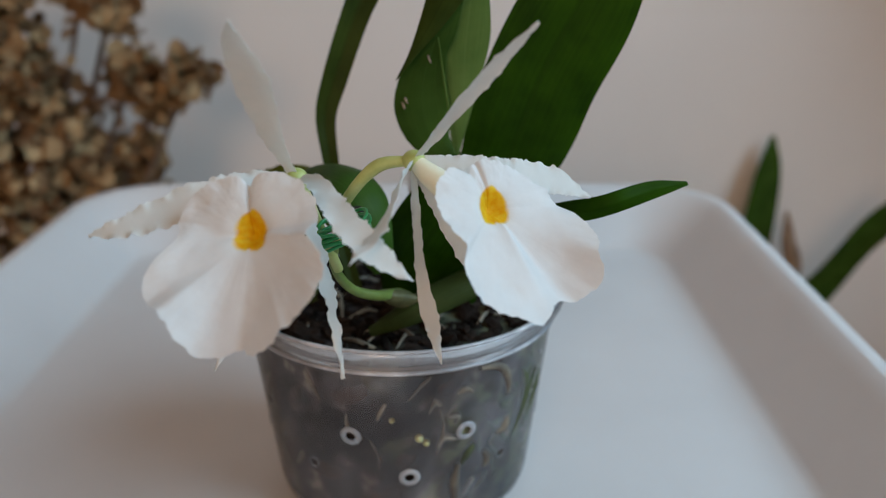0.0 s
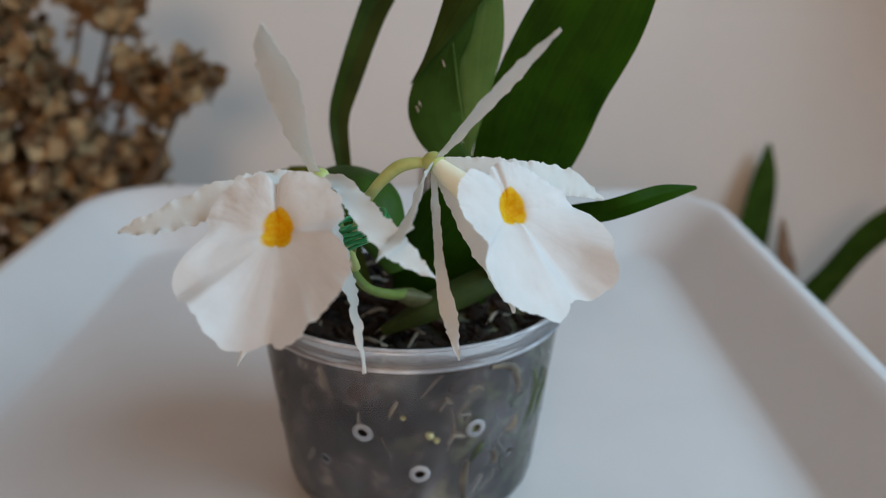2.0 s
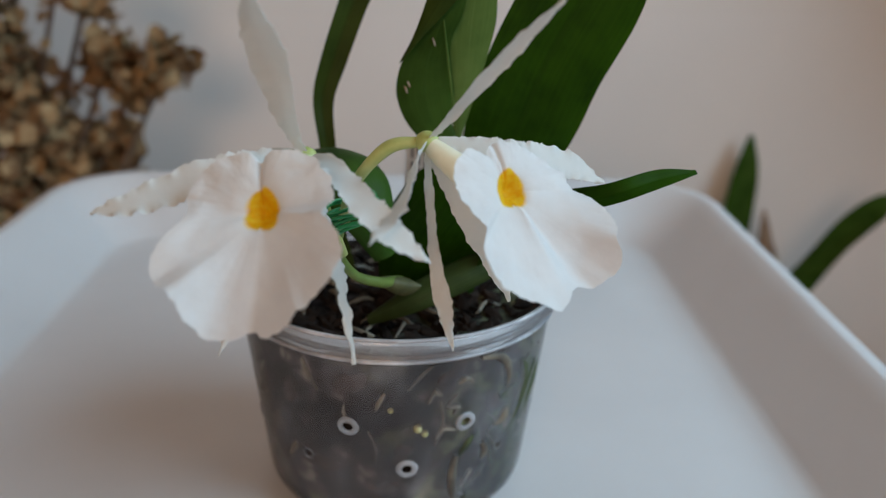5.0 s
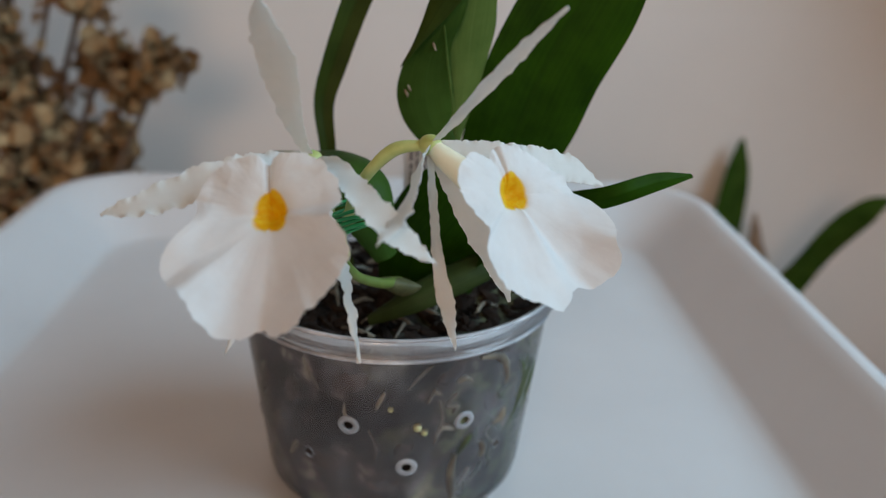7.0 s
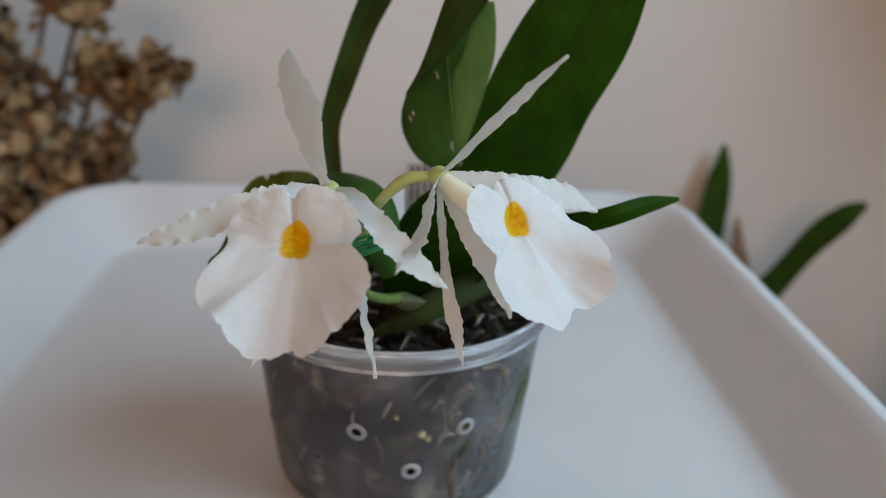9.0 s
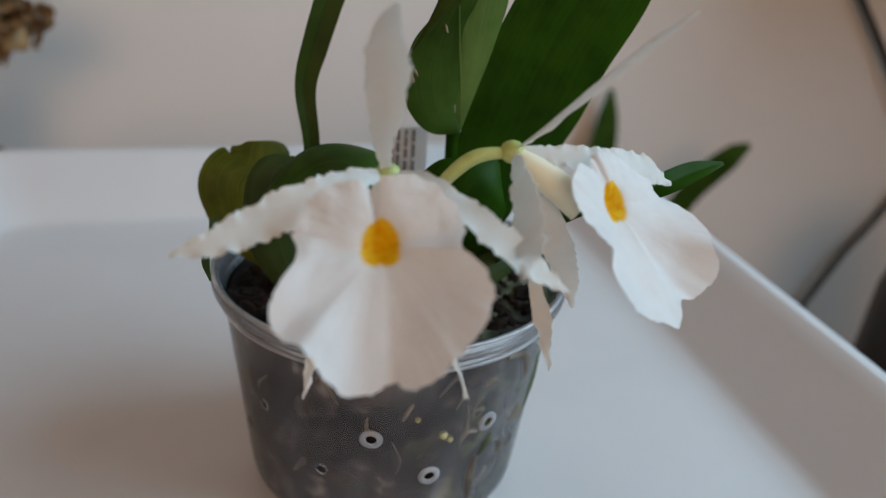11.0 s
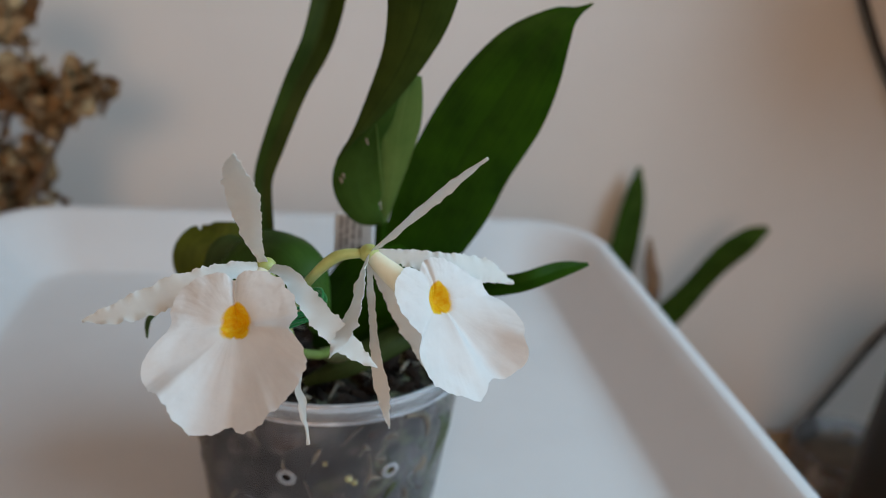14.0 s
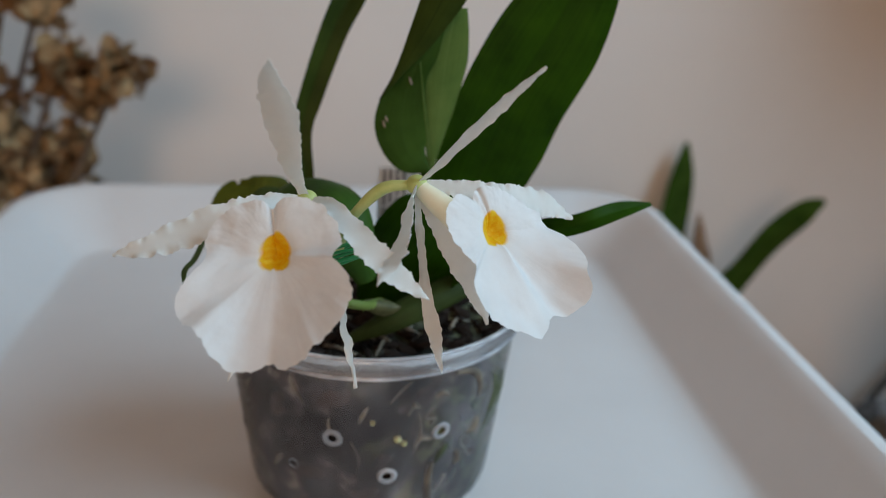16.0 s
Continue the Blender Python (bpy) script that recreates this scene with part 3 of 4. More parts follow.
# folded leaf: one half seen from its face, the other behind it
# its lit half and shaded margin differ in painted colour
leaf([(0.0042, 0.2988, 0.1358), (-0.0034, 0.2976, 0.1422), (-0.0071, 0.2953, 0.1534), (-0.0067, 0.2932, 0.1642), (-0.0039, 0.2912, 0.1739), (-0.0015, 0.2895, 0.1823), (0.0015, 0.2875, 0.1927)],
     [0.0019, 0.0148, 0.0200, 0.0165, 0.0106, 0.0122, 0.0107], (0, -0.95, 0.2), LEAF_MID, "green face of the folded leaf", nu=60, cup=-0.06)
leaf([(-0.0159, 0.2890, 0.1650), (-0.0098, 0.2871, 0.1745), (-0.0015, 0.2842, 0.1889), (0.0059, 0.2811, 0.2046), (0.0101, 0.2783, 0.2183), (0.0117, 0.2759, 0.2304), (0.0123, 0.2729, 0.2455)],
     [0.0004, 0.0030, 0.0098, 0.0158, 0.0219, 0.0258, 0.0251], (0.1, -0.95, 0.2), LEAF_SHADE, "curling margin of the leaf, painted dark as its shaded side", nu=60, cup=-0.08)
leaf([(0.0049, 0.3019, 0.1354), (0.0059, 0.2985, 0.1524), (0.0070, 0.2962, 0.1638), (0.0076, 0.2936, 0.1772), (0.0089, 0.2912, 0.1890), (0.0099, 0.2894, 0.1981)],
     [0.0019, 0.0092, 0.0131, 0.0177, 0.0144, 0.0094], (0.2, -0.92, 0.2), LEAF_LIGHT, "half of the folded leaf, painted lighter as its lit side", cup=-0.05)
part("leaf_rib", tube([(0.0043, 0.2973, 0.1373), (0.0021, 0.2941, 0.1537), (0.0002, 0.2916, 0.1660), (-0.0016, 0.2890, 0.1791)], [0.0002, 0.00035, 0.00035, 0.0002], 24, 8), LEAF_LIGHT, orchid, "pale green leaf midrib")
for place in ((-0.0047, 0.2910, 0.1719), (-0.0129, 0.2940, 0.1569), (-0.0138, 0.2944, 0.1549)):
    bm = bmesh.new()
    blob(bm, place, 0.0016, (0.2, 1.2, 0.3), int(place[2] * 1e5), 0.3)
    part("scar", bm, SHEATH, orchid, "small tan scar on the leaf")
leaf([(0.001, 0.300, 0.076), (0.004, 0.302, 0.105), (0.004, 0.304, 0.136)], [0.007, 0.006, 0.005], (0, -1, 0.2), LEAF, "dark leaf stalk", cup=-0.3)
# narrow upright leaf
# the dark green of its shadow side is painted over the whole blade
leaf([(-0.0340, 0.3050, 0.0770), (-0.0425, 0.3187, 0.1042), (-0.0440, 0.3197, 0.1271), (-0.0458, 0.3240, 0.1443), (-0.0421, 0.3276, 0.1586), (-0.0334, 0.3335, 0.1823), (-0.0243, 0.3382, 0.2013), (-0.0188, 0.3435, 0.2221), (-0.0151, 0.3483, 0.2434)],
     [0.0055, 0.0055, 0.0062, 0.0080, 0.0098, 0.0110, 0.0130, 0.0140, 0.0135], [(0.2, -0.95, 0.2), (0.3, -0.9, 0.2), (-0.3, -0.9, 0.3)], LEAF_SHADE, "narrow twisted dark green leaf", nu=48, fold=0.22)
# short leaf to the side
leaf([(0.000, 0.285, 0.085), (0.028, 0.258, 0.122), (0.0490, 0.2455, 0.1335), (0.064, 0.248, 0.138), (0.0754, 0.2504, 0.140)],
     [0.009, 0.0095, 0.0078, 0.0066, 0.0015], (-0.2, -0.6, 0.8), LEAF, "short dark leaf with a curled tip", fold=0.2)
# olive leaf at the back, its side bitten into a hook
leaf([(-0.048, 0.312, 0.078), (-0.0600, 0.3150, 0.0890), (-0.0653, 0.3175, 0.0957), (-0.0676, 0.3186, 0.1050), (-0.0674, 0.3190, 0.1112), (-0.0636, 0.3200, 0.1148), (-0.0612, 0.3220, 0.1188), (-0.0605, 0.3240, 0.1228), (-0.0605, 0.3250, 0.1250)],
     [0.010, 0.016, 0.0225, 0.0275, 0.0300, 0.0240, 0.0208, 0.0200, 0.0100], (0.1, -0.9, 0.35), LEAF_OLIVE, "olive green leaf with a hooked, bitten edge", nu=60, ruffle=0.0012, waves=2, cup=-0.10)
leaf([(-0.050, 0.300, 0.077), (-0.0555, 0.300, 0.0927), (-0.0570, 0.300, 0.1049), (-0.0557, 0.300, 0.1200), (-0.050, 0.302, 0.1260)],
     [0.010, 0.0181, 0.0212, 0.0190, 0.003], (0.15, -0.9, 0.3), LEAF_DULL, "dark shaded leaf rising from the bark", nu=40, cup=-0.15)
# rounded leaf before it
leaf([(-0.064, 0.292, 0.110), (-0.047, 0.282, 0.130), (-0.035, 0.270, 0.1345), (-0.026, 0.262, 0.126), (-0.019, 0.262, 0.106)],
     [0.006, 0.017, 0.022, 0.022, 0.008], (0.15, -0.7, 0.7), LEAF_MID, "dark green rounded leaf", cup=-0.2)
leaf([(-0.0770, 0.2751, 0.1168), (-0.0778, 0.2582, 0.1157), (-0.0794, 0.2488, 0.1156), (-0.0786, 0.2394, 0.1145)], [0.0030, 0.0030, 0.0027, 0.0006], (-0.3, -0.8, 0.4), LEAF_MID, "small narrow green leaf tip", fold=0.2)
for place, size, turn in (((-0.0268, 0.2525, 0.1312), 0.0026, 0.5), ((-0.0285, 0.2530, 0.1282), 0.0020, 1.3)):
    bm = bmesh.new()
    blob(bm, place, size, (0.9, 0.3, turn), int(size * 1e6), 0.12)
    part("scar", bm, SOIL, orchid, "dark dried scar on the rounded leaf")
# low leaf bases
leaf([(-0.026, 0.268, 0.080), (-0.010, 0.262, 0.092), (0.010, 0.268, 0.100), (0.030, 0.280, 0.104)], [0.004, 0.010, 0.011, 0.006], (0.1, -0.7, 0.7), LEAF_DULL, "dull green low leaf", cup=-0.2)
leaf([(-0.016, 0.292, 0.078), (-0.008, 0.280, 0.105), (0.004, 0.276, 0.124), (0.012, 0.282, 0.132)], [0.016, 0.030, 0.028, 0.006], (0.1, -0.85, 0.5), LEAF, "dark leaf behind the flowers", cup=-0.15)

# flower stalks
part("stem", tube([(-0.012, 0.288, 0.082), (-0.014, 0.274, 0.092), (-0.0165, 0.260, 0.0985), (-0.021, 0.2495, 0.1025), (-0.0285, 0.2415, 0.1085), (-0.0325, 0.2330, 0.120), (-0.0295, 0.2215, 0.136)],
                  [0.0013, 0.0015, 0.0017, 0.0017, 0.0015, 0.0014, 0.0014], 48), STALK, orchid, "green bent stem")
part("flower_stalk", tube([(-0.0295, 0.2225, 0.132), (-0.0285, 0.2185, 0.139), (-0.0250, 0.2155, 0.1475), (-0.017, 0.2135, 0.1562), (-0.0076, 0.2124, 0.158)],
                          [0.0014, 0.0015, 0.0015, 0.0018, 0.0013], 48), OVARY, orchid, "arching pale green flower stalk")
part("flower_stalk", tube([(-0.0308, 0.2298, 0.120), (-0.0345, 0.2235, 0.135), (-0.0372, 0.2165, 0.148), (-0.0379, 0.2097, 0.154)],
                          [0.0015, 0.0015, 0.0017, 0.0015], 24), OVARY, orchid, "short pale green flower stalk")

part("bract", ribbon([(-0.0200, 0.2525, 0.1020), (-0.0150, 0.2560, 0.0995), (-0.0110, 0.2590, 0.0975), (-0.0080, 0.2605, 0.0965)], [0.0030, 0.0058, 0.0060, 0.0020], (0.1, -0.8, 0.6), nu=28, nv=9, cup=-0.5, ruffle=0.0004, waves=3, thick=0.0008), BRACT, orchid, "withered olive bract on the bent stem")


def lip_mesh(centre, normal, up, rim, keel, back, seed):
    """Trumpet lip: a spreading lobed limb round a sunken throat.
    rim: angle round the throat, the edge's distance from it, how far the edge stands forward, how far the blade bulges between."""
    n = Vector(normal).normalized()
    rt = Vector(up).cross(n).normalized()
    u = n.cross(rt)
    c = Vector(centre)
    table = np.array(sorted(rim), float)
    ring = np.vstack([table - (360, 0, 0, 0), table, table + (360, 0, 0, 0)])

    def edge(angle, column, spread=1.0):
        steps = [(d * spread, w) for d, w in ((-3.5, 0.13), (-1.7, 0.22), (0, 0.30), (1.7, 0.22), (3.5, 0.13))]
        return sum(w * float(np.interp(angle + d, ring[:, 0], ring[:, column])) for d, w in steps)

    na, nr = 300, 34
    bm = bmesh.new()
    uv = bm.loops.layers.uv.new("UVMap")
    throat = bm.verts.layers.float.new("throat")
    coords, tops, bots = {}, [], []
    rows = [(edge(360 * k / na, 1), edge(360 * k / na, 2), edge(360 * k / na, 3, 1.8), edge(360 * k / na, 2, 4.5)) for k in range(na)]
    for i in range(1, nr + 1):
        s = i / nr
        top, bot = [], []
        for k in range(na):
            a = 360 * k / na
            ra = radians(a)
            ca, sa = math.cos(ra), math.sin(ra)
            rr, stand, bulge, broad = rows[k]
            low = 0.5 - 0.5 * sa
            rr *= 1 + 0.040 * s ** 3 * noise.noise((ca * 7, sa * 7, seed)) + 0.020 * s ** 6 * noise.noise((ca * 21, sa * 21, seed)) + 0.010 * s ** 8 * noise.noise((ca * 46, sa * 46, seed + 17))
            lift = broad * s ** 1.6 + (stand - broad) * s ** 2.6 + bulge * math.sin(math.pi * s ** 0.9)
            lift -= back * math.exp(-(rr * s / 0.0034) ** 2)
            # soft radial pleats, wider towards the edge, and a waved margin
            q = (ca * 3.2, sa * 3.2)
            lift += 0.0008 * s * s * noise.noise((q[0] * s, q[1] * s, seed + 4)) * (0.35 + low)
            lift += 0.00010 * s ** 1.5 * noise.noise((ca * 8 + 0.6 * s, sa * 8, seed + 2.5 + 2.0 * s))
            lift += 0.00003 * s * noise.noise((ca * 19 + 0.9 * s, sa * 19, seed + 9 + 3.0 * s))
            lift += 0.00045 * s ** 6 * noise.noise((ca * 9, sa * 9, seed + 6)) * (0.3 + low)
            lift += 0.00035 * noise.noise((ca * 4.5 * s, sa * 4.5 * s, seed + 7.7)) * s + 0.00010 * noise.noise((ca * 14 * s, sa * 14 * s, seed + 3.1)) * s
            away = (a - keel + 180) % 360 - 180
            lift -= 0.0008 * math.exp(-(away / 9.0) ** 2) * s
            lift -= 0.0013 * s * math.exp(-((a - 99) / 4.0) ** 2)
            p = c + (rt * ca + u * sa) * rr * s + n * lift
            va, vb = bm.verts.new(p), bm.verts.new(p - n * 0.0006 * (1.15 - s))
            x, y = rr * s * ca - 0.0003, rr * s * sa
            wide = 0.0039 * max(0.05, 1 - max(0.0, y / 0.0068) ** 2)
            mask = 1 - 0.5 * (abs(x) / wide) ** 3 - 0.5 * (max(0.0, -y) / 0.0042) ** 5 - 0.5 * (max(0.0, y) / 0.0055) ** 5
            va[throat] = vb[throat] = max(0.0, mask - 0.3 * math.exp(-(x / 0.0004) ** 2) * min(1.0, max(0.0, (-y - 0.0026) / 0.0015)))
            coords[va] = coords[vb] = (s, k / na * 2)
            top.append(va)
            bot.append(vb)
        tops.append(top)
        bots.append(bot)
    for i in range(nr - 1):
        for k in range(na):
            q = (k + 1) % na
            bm.faces.new((tops[i][k], tops[i + 1][k], tops[i + 1][q], tops[i][q]))
            bm.faces.new((bots[i][k], bots[i][q], bots[i + 1][q], bots[i + 1][k]))
    for k in range(na):
        q = (k + 1) % na
        bm.faces.new((tops[-1][k], bots[-1][k], bots[-1][q], tops[-1][q]))
    bm.faces.new(tops[0])
    bm.faces.new(bots[0][::-1])
    for fc in bm.faces:
        for lp in fc.loops:
            lp[uv].uv = coords[lp.vert]
    return bm


def build_flower(hub, petals, lip, claw, label):
    """petals: (name, points, widths, facing, options)."""
    bm = bmesh.new()
    bmesh.ops.create_uvsphere(bm, u_segments=20, v_segments=12, radius=1, matrix=Matrix.Translation(hub) @ Matrix.Diagonal((0.0031, 0.0031, 0.0028, 1)))
    flower = part("flower", bm, OVARY, orchid, label)
    for name, points, widths, facing, options in petals:
        part(name, ribbon([hub] + points, widths, facing, nu=120, nv=13, thick=0.0005, **options), PETAL, flower)
    part("lip", lip_mesh(*lip), LIP, flower, "broad white lobed lip with a yellow throat")
    c, n = Vector(lip[0]), Vector(lip[1]).normalized()
    top = n.cross(Vector((1, 0, 0))).normalized() * (1 if n.cross(Vector((1, 0, 0))).z > 0 else -1)
    part("column", tube([c - n * 0.0070 + top * 0.0046, c - n * 0.0055 + top * 0.0038, c - n * 0.0044 + top * 0.0026, c - n * 0.0042 + top * 0.0014], [0.0010, 0.0011, 0.0010, 0.0004], 20, 14), COLUMN, flower, "pale yellow column in the throat")
    part("claw", tube(claw[0], claw[1], 20, 20), TUBE, flower, "cream tube behind the lip")
    return flower


MM = 0.001
LIP_A = [(a, r * MM, f * MM, m * MM) for a, r, f, m in (
    (12, 17.2, 2.4, 0), (4, 16.4, 4.6, 0), (357, 15.4, 6.6, 0.3), (345, 21.0, 8.6, 0.3), (334, 24.4, 9.6, 0), (318, 25.8, 10.2, -0.3), (303, 26.8, 9.8, -0.3),
    (294, 28.4, 7.6, -0.2), (288, 29.6, 6.0, 0), (282, 28.4, 4.4, 0), (278, 26.6, 3.0, 0.6), (274, 27.8, 3.8, 0.6), (269, 29.6, 4.4, 0.4), (262, 30.2, 4.2, 0.2),
    (256, 29.6, 6.2, 0), (250, 27.8, 9.2, -0.3), (243, 26.2, 10.6, -0.4), (236, 24.8, 11.0, -0.5), (231, 26.2, 9.2, -0.4), (225, 26.7, 7.1, 0), (217, 25.5, 6.3, 0.2),
    (210, 23.1, 6.0, 0), (203, 19.0, 5.2, -0.6), (196, 16.6, 4.2, -0.9), (187, 16.0, 2.5, -0.4), (177, 16.8, 0.7, 0.4), (164, 17.2, 0.4, 0.8), (150, 17.0, 0.0, 0.9),
    (130, 15.5, 0.4, 0.8), (112, 14.2, 0.8, 0.5), (105, 13.3, 0.5, 0.2), (99, 11.2, -0.4, 0), (94, 12.8, 0.6, 0.2), (80, 14.6, 1.0, 0.6), (60, 16.2, 1.0, 0.9), (40, 17.0, 1.0, 0.8), (25, 17.4, 1.3, 0.4))]
HUB_A = (-0.0379, 0.2097, 0.154)
build_flower(HUB_A, [
    ("dorsal_sepal", [(-0.0398, 0.2055, 0.1605), (-0.0412, 0.1993, 0.1685), (-0.0426, 0.1915, 0.1815), (-0.0443, 0.1850, 0.1905), (-0.0439, 0.1774, 0.1974)], [0.0022, 0.0034, 0.0058, 0.0090, 0.0064, 0.0006], (-0.1, -0.85, -0.5), dict(ruffle=0.0004, waves=10, teeth=0.20, cup=0.12, seed=1)),
    ("petal", [(-0.0455, 0.2035, 0.1555), (-0.0545, 0.1975, 0.1545), (-0.0671, 0.1935, 0.1502), (-0.0766, 0.1905, 0.1474), (-0.0853, 0.1905, 0.1452)], [0.0020, 0.0050, 0.0080, 0.0086, 0.0060, 0.0006], (-0.2, -0.75, 0.6), dict(ruffle=0.0006, waves=14, teeth=0.22, cup=0.08, seed=2)),
    ("petal", [(-0.031, 0.1995, 0.1555), (-0.0222, 0.1815, 0.1518), (-0.0140, 0.1755, 0.1458), (-0.0067, 0.1728, 0.1412)], [0.0022, 0.0048, 0.0070, 0.0058, 0.0005], (0.1, -0.7, 0.7), dict(ruffle=0.0006, waves=9, teeth=0.30, cup=0.08, seed=3)),
    ("sepal", [(-0.034, 0.203, 0.143), (-0.0285, 0.193, 0.128), (-0.0242, 0.1799, 0.1122)], [0.0025, 0.0050, 0.0045, 0.0005], (0.75, -0.6, 0.2), dict(ruffle=0.0006, waves=8, teeth=0.60, seed=4)),
    ("sepal", [(-0.045, 0.206, 0.140), (-0.053, 0.200, 0.124), (-0.0589, 0.1917, 0.1075)], [0.0025, 0.0055, 0.0055, 0.0005], (-0.5, -0.8, 0.2), dict(ruffle=0.0006, waves=8, teeth=0.55, seed=5)),
], ((-0.0447, 0.1823, 0.1493), (-0.15, -0.80, 0.55), (0, 0, 1), LIP_A, 276, 0.0040, 1.0),
    ([HUB_A, (-0.0395, 0.206, 0.1515), (-0.0415, 0.200, 0.1485), (-0.0430, 0.193, 0.1460)], [0.0020, 0.0028, 0.0040, 0.0048]), "open white bloom facing forward, yellow throat")

LIP_B = [(a, r * MM, f * MM, m * MM) for a, r, f, m in (
    (10, 18.0, -5.0, -0.8), (3, 18.9, -5.4, -1.0), (357, 20.0, -5.6, -1.4), (352, 22.8, -3.4, -1.8), (345, 25.0, -1.0, -2.2), (335, 27.5, 1.6, -2.6), (325, 29.0, 2.8, -3.0), (319, 31.2, 2.6, -3.1),
    (314, 32.7, 1.6, -3.1), (304, 31.0, 0.6, -2.9), (298, 28.4, 0.0, -2.4), (293, 27.4, 0.6, 0.2), (289, 28.4, 1.8, 1.0), (285, 29.4, 3.2, 0.6), (280, 30.8, 4.5, 0.4), (275, 30.0, 5.5, 0.2), (265, 28.5, 6.2, 0), (254, 26.9, 7.2, 0),
    (247, 26.2, 8.2, 0), (240, 24.8, 8.8, 0), (232, 21.2, 8.0, 0), (226, 18.3, 7.5, 0), (222, 14.8, 8.0, -0.2), (212, 14.6, 7.0, 0.4), (195, 15.0, 5.8, 0.9), (175, 15.8, 4.8, 1.0), (160, 16.0, 3.6, 1.0),
    (145, 15.2, 2.6, 0.8), (131, 14.1, 1.8, 0.5), (124, 11.8, 0.4, 0.2), (118, 9.8, -0.8, 0), (112, 10.8, -1.2, 0), (101, 12.2, -1.5, 0.3), (85, 12.8, -2.2, 0.3), (66, 12.7, -2.6, 0), (50, 13.0, -3.5, -0.3), (35, 14.0, -4.2, -0.5), (22, 15.8, -4.8, -0.6))]
HUB_B = (-0.0076, 0.2124, 0.158)
build_flower(HUB_B, [
    ("dorsal_sepal", [(-0.003, 0.207, 0.165), (0.0070, 0.199, 0.1790), (0.0140, 0.194, 0.188), (0.0208, 0.1895, 0.1955)], [0.0020, 0.0034, 0.0050, 0.0040, 0.0008], (0.56, -0.77, 0.05), dict(ruffle=0.0003, waves=10, teeth=0.16, cup=0.15, seed=6)),
    ("petal", [(0.0040, 0.2105, 0.1575), (0.0160, 0.2095, 0.1555), (0.0290, 0.215, 0.1520), (0.0400, 0.2193, 0.1458)], [0.0025, 0.0056, 0.0084, 0.0078, 0.0008], (0.2, -0.75, 0.6), dict(ruffle=0.0006, waves=14, teeth=0.22, seed=7)),
    ("petal", [(-0.0100, 0.2010, 0.1570), (-0.0125, 0.1880, 0.1535), (-0.0152, 0.1765, 0.1507), (-0.0197, 0.1655, 0.1483)], [0.0012, 0.0060, 0.0086, 0.0070, 0.0005], [(-0.9, -0.2, 0.35), (-0.9, -0.2, 0.4), (-0.1, -0.5, 0.8)], dict(ruffle=0.0006, waves=8, teeth=0.22, seed=8)),
    ("sepal", [(-0.0070, 0.205, 0.148), (-0.0058, 0.1965, 0.1355), (-0.0030, 0.192, 0.122), (-0.0004, 0.1910, 0.1100)], [0.0014, 0.0022, 0.0025, 0.0040, 0.0004], (0.05, -0.90, 0.42), dict(ruffle=0.0009, waves=7, teeth=0.35, seed=9)),
    ("sepal", [(-0.002, 0.212, 0.149), (0.006, 0.2125, 0.135), (0.0125, 0.216, 0.122), (0.0164, 0.2182, 0.1112)], [0.0020, 0.0058, 0.0080, 0.0062, 0.0008], (-0.3, -0.9, 0.3), dict(ruffle=0.0006, waves=7, teeth=0.2, seed=10)),
], ((0.0124, 0.1947, 0.1513), (0.287, -0.797, 0.535), (0, 0, 1), LIP_B, 300, 0.0044, 2.3),
    ([HUB_B, (-0.0040, 0.2095, 0.1555), (0.0015, 0.2060, 0.1520), (0.0075, 0.2020, 0.1478)], [0.0020, 0.0029, 0.0037, 0.0042]), "open white bloom turned aside, yellow throat")

# green tie round the stalks
tie = thing("plant_tie", (-0.0275, 0.213, 0.134), "bright green plastic tie looped round the flower stalks", "plant tie")
for dz, r, tz, lean in ((0.0, 0.0074, 0.0006, 0.0022), (0.0014, 0.0070, 0.0006, 0.0026), (0.0026, 0.0076, 0.0005, 0.0016), (-0.0012, 0.0068, 0.0005, 0.0030), (0.0040, 0.0066, 0.0005, 0.0020)):
    ringpts = [(-0.0275 + r * math.cos(a), 0.218 + r * math.sin(a), 0.1355 + dz + lean * math.cos(a) + 0.0005 * math.sin(3 * a)) for a in (2 * math.pi * k / 16 for k in range(17))]
    part("loop", tube(ringpts, tz, 64, 8), GREEN, tie)

# white label stuck into the bark
tag = thing("plant_label", (-0.006, 0.335, 0.074), "white plastic plant label with dark printed lines, stuck in the bark", "plant label")
bm = bmesh.new()
outline = [(-0.0145, 0.127), (0.0025, 0.1265), (0.0025, 0.092), (-0.006, 0.072), (-0.0145, 0.092)]
fr = [bm.verts.new((x, 0.335, z)) for x, z in outline]
bk = [bm.verts.new((x, 0.3357, z)) for x, z in outline]
bm.faces.new(fr)
bm.faces.new(bk[::-1])
for k in range(5):
    bm.faces.new((fr[k], bk[k], bk[(k + 1) % 5], fr[(k + 1) % 5]))
flat(part("strip", bm, TAG, tag))
rnd = random.Random(2)
for x in (-0.0120, -0.0095, -0.0065, -0.0035):
    z = 0.1255
    while z > 0.098:
        h = rnd.uniform(0.002, 0.006)
        flat(part("print_bar", box((x, 0.3346, z - h), (x + 0.0011, 0.3349, z)), INK, tag))
        z -= h + rnd.uniform(0.0006, 0.0016)

# ---------------------------------------------------------------- behind the tray
shelf = thing("wooden_cabinet", (0.49, 0.72, Z0), "orange-brown wooden cabinet against the wall", "cabinet")
flat(part("top", box((0.20, 0.48, -0.43), (0.775, 0.945, -0.405), 0.003), WOOD, shelf))
flat(part("body", box((0.22, 0.50, Z0), (0.755, 0.94, -0.43), 0.002), WOOD, shelf))

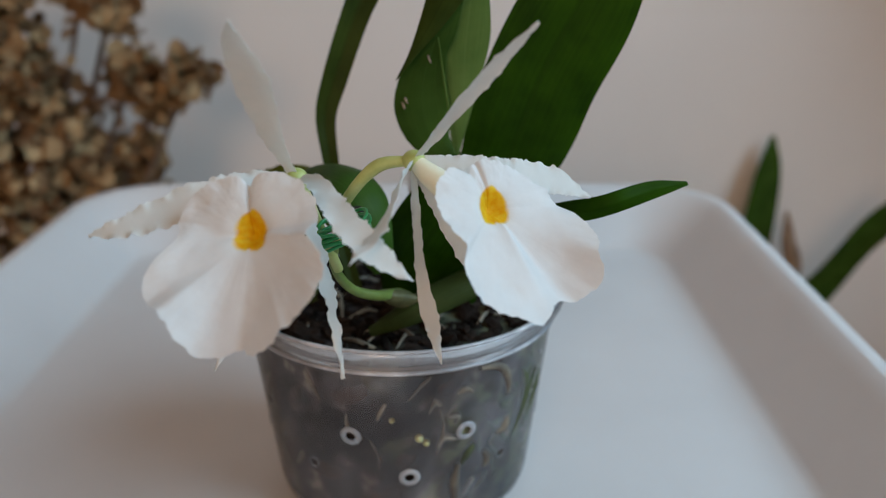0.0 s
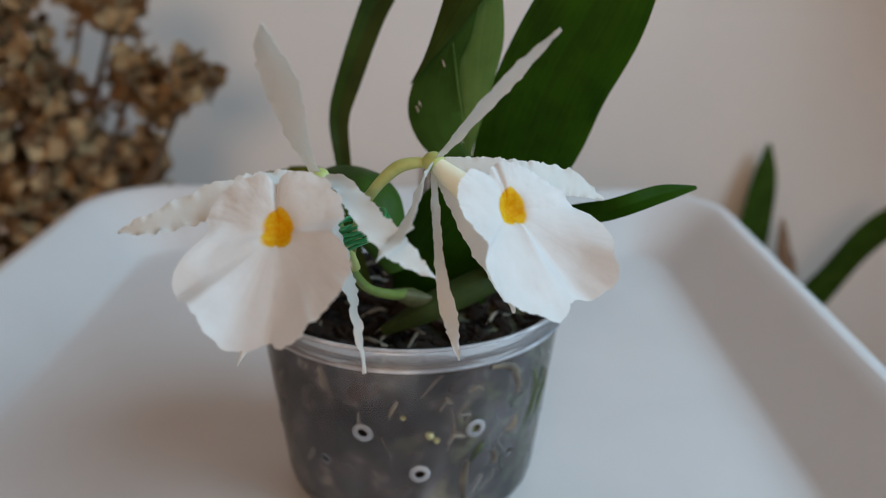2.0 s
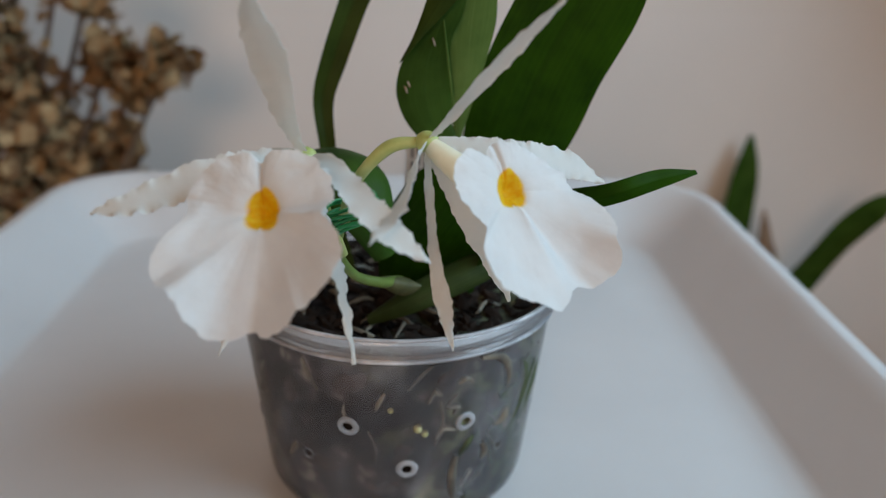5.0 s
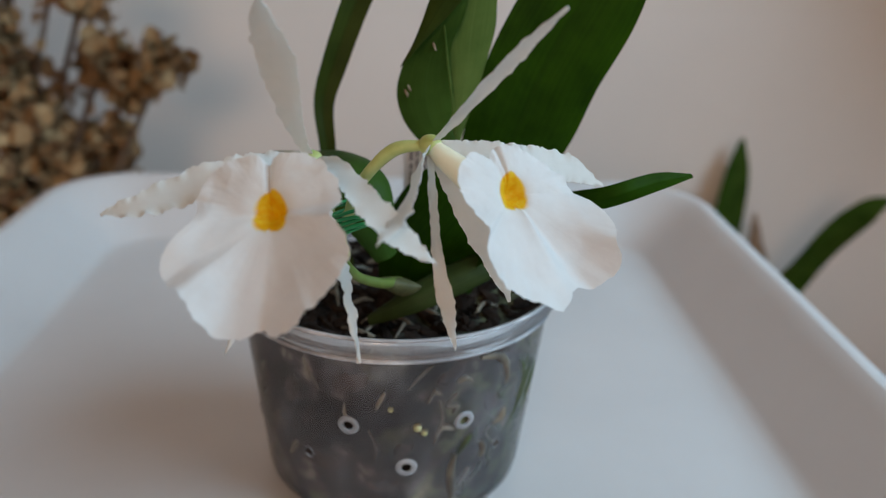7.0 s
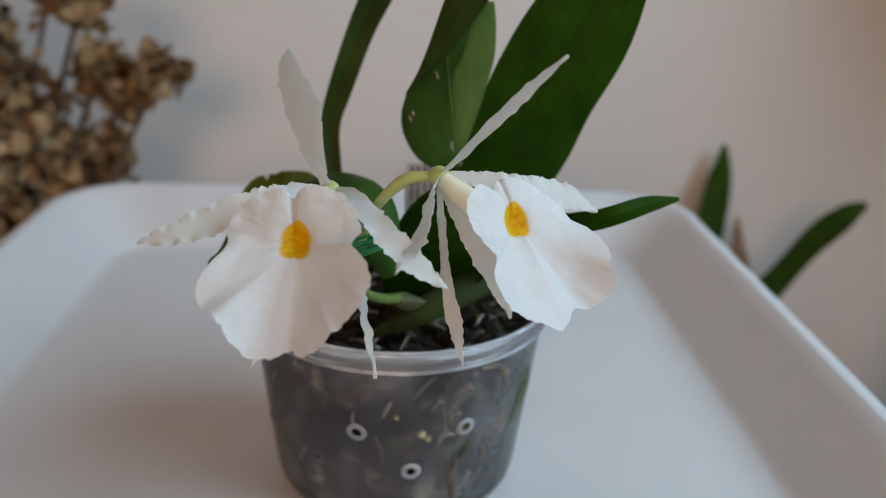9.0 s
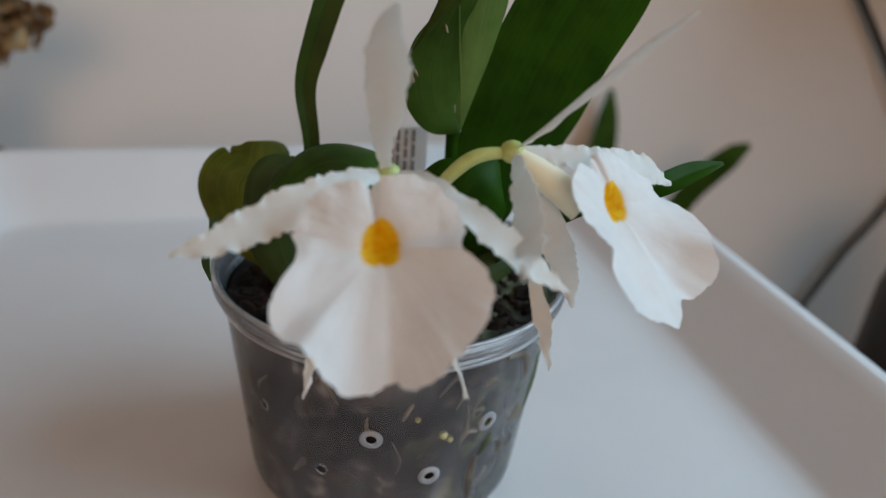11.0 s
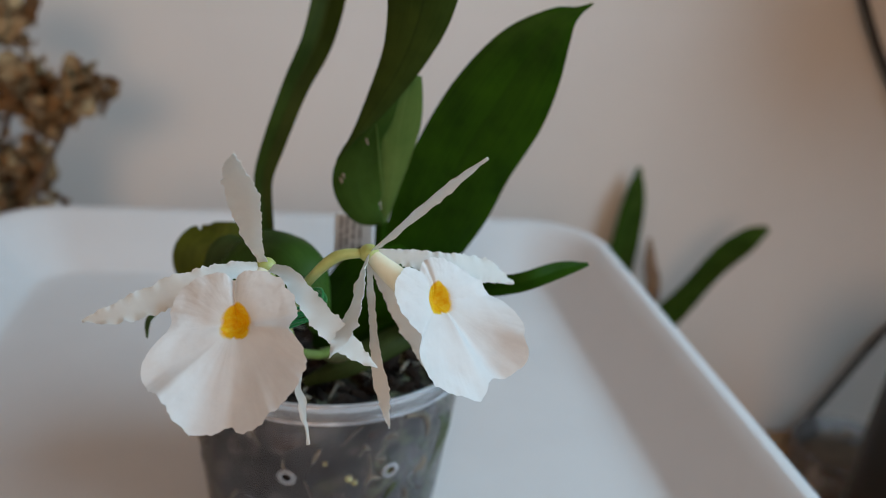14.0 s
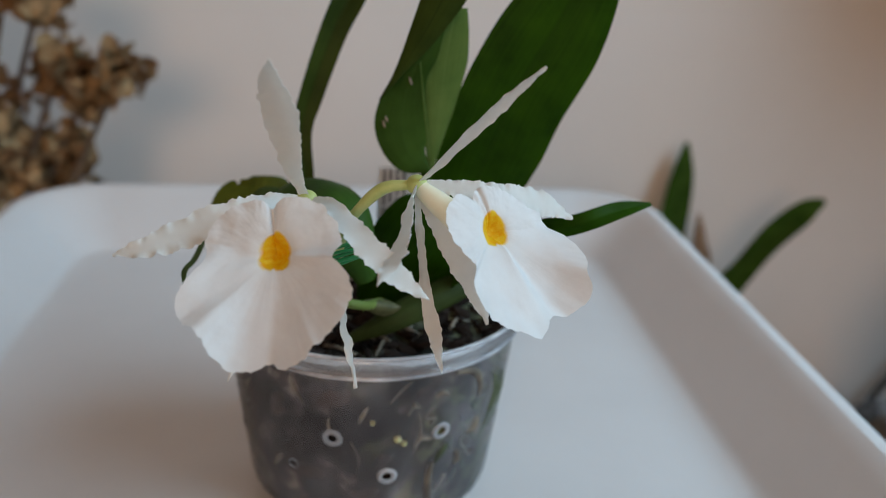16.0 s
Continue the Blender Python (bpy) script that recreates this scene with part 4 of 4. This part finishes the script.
bgplant = thing("potted_plant", (0.36, 0.86, -0.405), "strap-leaved green plant in a clay pot against the wall", "plant")
part("clay_pot", lathe([(0.001, 0.0), (0.045, 0.0), (0.058, 0.10), (0.062, 0.10), (0.062, 0.12), (0.055, 0.12), (0.052, 0.105), (0.001, 0.105)], (0.36, 0.86, -0.405), 48, closed=False), CLAY, bgplant)
part("leaf", ribbon([(0.352, 0.895, -0.30), (0.354, 0.908, -0.20), (0.358, 0.914, -0.148), (0.363, 0.919, -0.098), (0.367, 0.923, -0.050), (0.369, 0.926, -0.012)], [0.022, 0.034, 0.038, 0.037, 0.029, 0.006], (0.1, -0.95, 0.2), nu=40, fold=0.12, thick=0.001), LEAF_MID, bgplant)
part("leaf", ribbon([(0.366, 0.88, -0.30), (0.392, 0.868, -0.215), (0.417, 0.850, -0.155), (0.437, 0.820, -0.091), (0.457, 0.800, -0.054), (0.473, 0.790, -0.037)], [0.020, 0.034, 0.037, 0.033, 0.026, 0.007], (0.2, -0.8, 0.6), nu=40, fold=0.12, thick=0.001), LEAF_MID, bgplant)
part("dry_sheath", ribbon([(0.372, 0.88, -0.30), (0.398, 0.88, -0.17), (0.388, 0.88, -0.122), (0.379, 0.88, -0.086)], [0.016, 0.020, 0.016, 0.004], (0, -1, 0.2), cup=-0.4, thick=0.002), SHEATH, bgplant, "papery tan sheath")

tagged(part("cable", tube([(0.50, 0.93, 0.40), (0.56, 0.93, 0.30), (0.61, 0.93, 0.203), (0.665, 0.93, 0.12), (0.735, 0.93, 0.035), (0.80, 0.93, -0.05), (0.83, 0.93, -0.13), (0.80, 0.93, -0.195), (0.757, 0.925, -0.244), (0.706, 0.92, -0.326), (0.665, 0.915, -0.392), (0.655, 0.905, -0.399), (0.70, 0.900, -0.398), (0.76, 0.905, -0.398)],
                           [0.005, 0.005, 0.005, 0.005], 90, 8), BLACK), "black cable trailing down the wall onto the cabinet", "cable")
jar = thing("glass_jar", (0.655, 0.790, -0.405), "dusty round glass jar on the wooden cabinet", "jar")
part("bowl", lathe([(0.001, 0.0), (0.060, 0.0), (0.070, 0.012), (0.072, 0.05), (0.070, 0.072), (0.0715, 0.078), (0.069, 0.080), (0.0665, 0.077), (0.068, 0.05), (0.066, 0.014), (0.058, 0.004), (0.001, 0.004)], (0.655, 0.790, -0.405), 48, closed=False), JAR, jar)
part("dry_filling", lathe([(0.001, 0.005), (0.055, 0.005), (0.063, 0.016), (0.0645, 0.045), (0.060, 0.052), (0.001, 0.054)], (0.655, 0.790, -0.405), 40, closed=False), TWIG, jar, "brown dry filling")
tagged(part("speaker", lathe([(0.001, 0.0), (0.070, 0.0), (0.082, 0.012), (0.087, 0.05), (0.088, 0.20), (0.084, 0.27), (0.072, 0.315), (0.048, 0.338), (0.001, 0.345)], (0.612, 0.59, -0.405), 56, closed=False), BLACK), "rounded black speaker on the wooden cabinet", "speaker")

# dried flowers
bouquet = thing("dried_bouquet", (-0.50, 0.82, Z0), "bouquet of brown dried hydrangea heads on dry stems", "dried flowers")
rnd = random.Random(11)
HEADS = [(-0.248, 0.82, 0.072, 0.028), (-0.285, 0.83, 0.055, 0.030), (-0.303, 0.82, 0.078, 0.026), (-0.313, 0.82, 0.142, 0.030), (-0.345, 0.83, 0.150, 0.024), (-0.409, 0.82, 0.112, 0.040), (-0.46, 0.82, 0.14, 0.04), (-0.403, 0.82, 0.052, 0.034),
         (-0.369, 0.82, 0.012, 0.036), (-0.455, 0.80, 0.03, 0.045), (-0.416, 0.81, -0.030, 0.042), (-0.346, 0.83, -0.025, 0.034), (-0.310, 0.84, -0.012, 0.026), (-0.445, 0.80, -0.095, 0.05),
         (-0.375, 0.83, -0.085, 0.045), (-0.315, 0.85, -0.075, 0.035), (-0.51, 0.80, -0.03, 0.05), (-0.50, 0.80, -0.15, 0.06), (-0.42, 0.82, -0.16, 0.05), (-0.35, 0.84, -0.14, 0.045)]
for hx, hy, hz, hr in HEADS:
    hx, hy, hz = hx * 0.92, hy - 0.06, 0.217 + (hz - 0.217) * 0.92
    hr *= 1.0 if hx > -0.32 else 1.3
    bm = bmesh.new()
    for k in range(int(40 + 1500 * hr)):
        d = Vector((rnd.gauss(0, 1), rnd.gauss(0, 1), rnd.gauss(0, 1))).normalized()
        p = Vector((hx, hy, hz)) + d * hr * (0.35 + 0.65 * rnd.random())
        size = rnd.uniform(0.0045, 0.0105)
        q = d.to_track_quat('Z', 'Y').to_matrix().to_4x4() @ Euler((rnd.uniform(-1, 1), rnd.uniform(-1, 1), rnd.random() * 6)).to_matrix().to_4x4()
        grid = [[bm.verts.new(p + q @ Vector((size * (i - 1) * (0.75 if j != 1 else 1.0), size * (j - 1) * (0.75 if i != 1 else 1.0), size * rnd.uniform(-0.75, 0.75)))) for j in range(3)] for i in range(3)]
        for i in range(2):
            for j in range(2):
                bm.faces.new((grid[i][j], grid[i + 1][j], grid[i + 1][j + 1], grid[i][j + 1]))
    ob = flat(part("flower_head", bm, DRIED, bouquet, "crumpled brown dried flower head"))
    part("stem", tube([(hx, hy, hz), (hx * 0.6 - 0.20, hy, hz * 0.5 - 0.2), (-0.50, 0.82, Z0 + 0.02)], [0.0025, 0.003, 0.003], 16, 6), TWIG, bouquet)
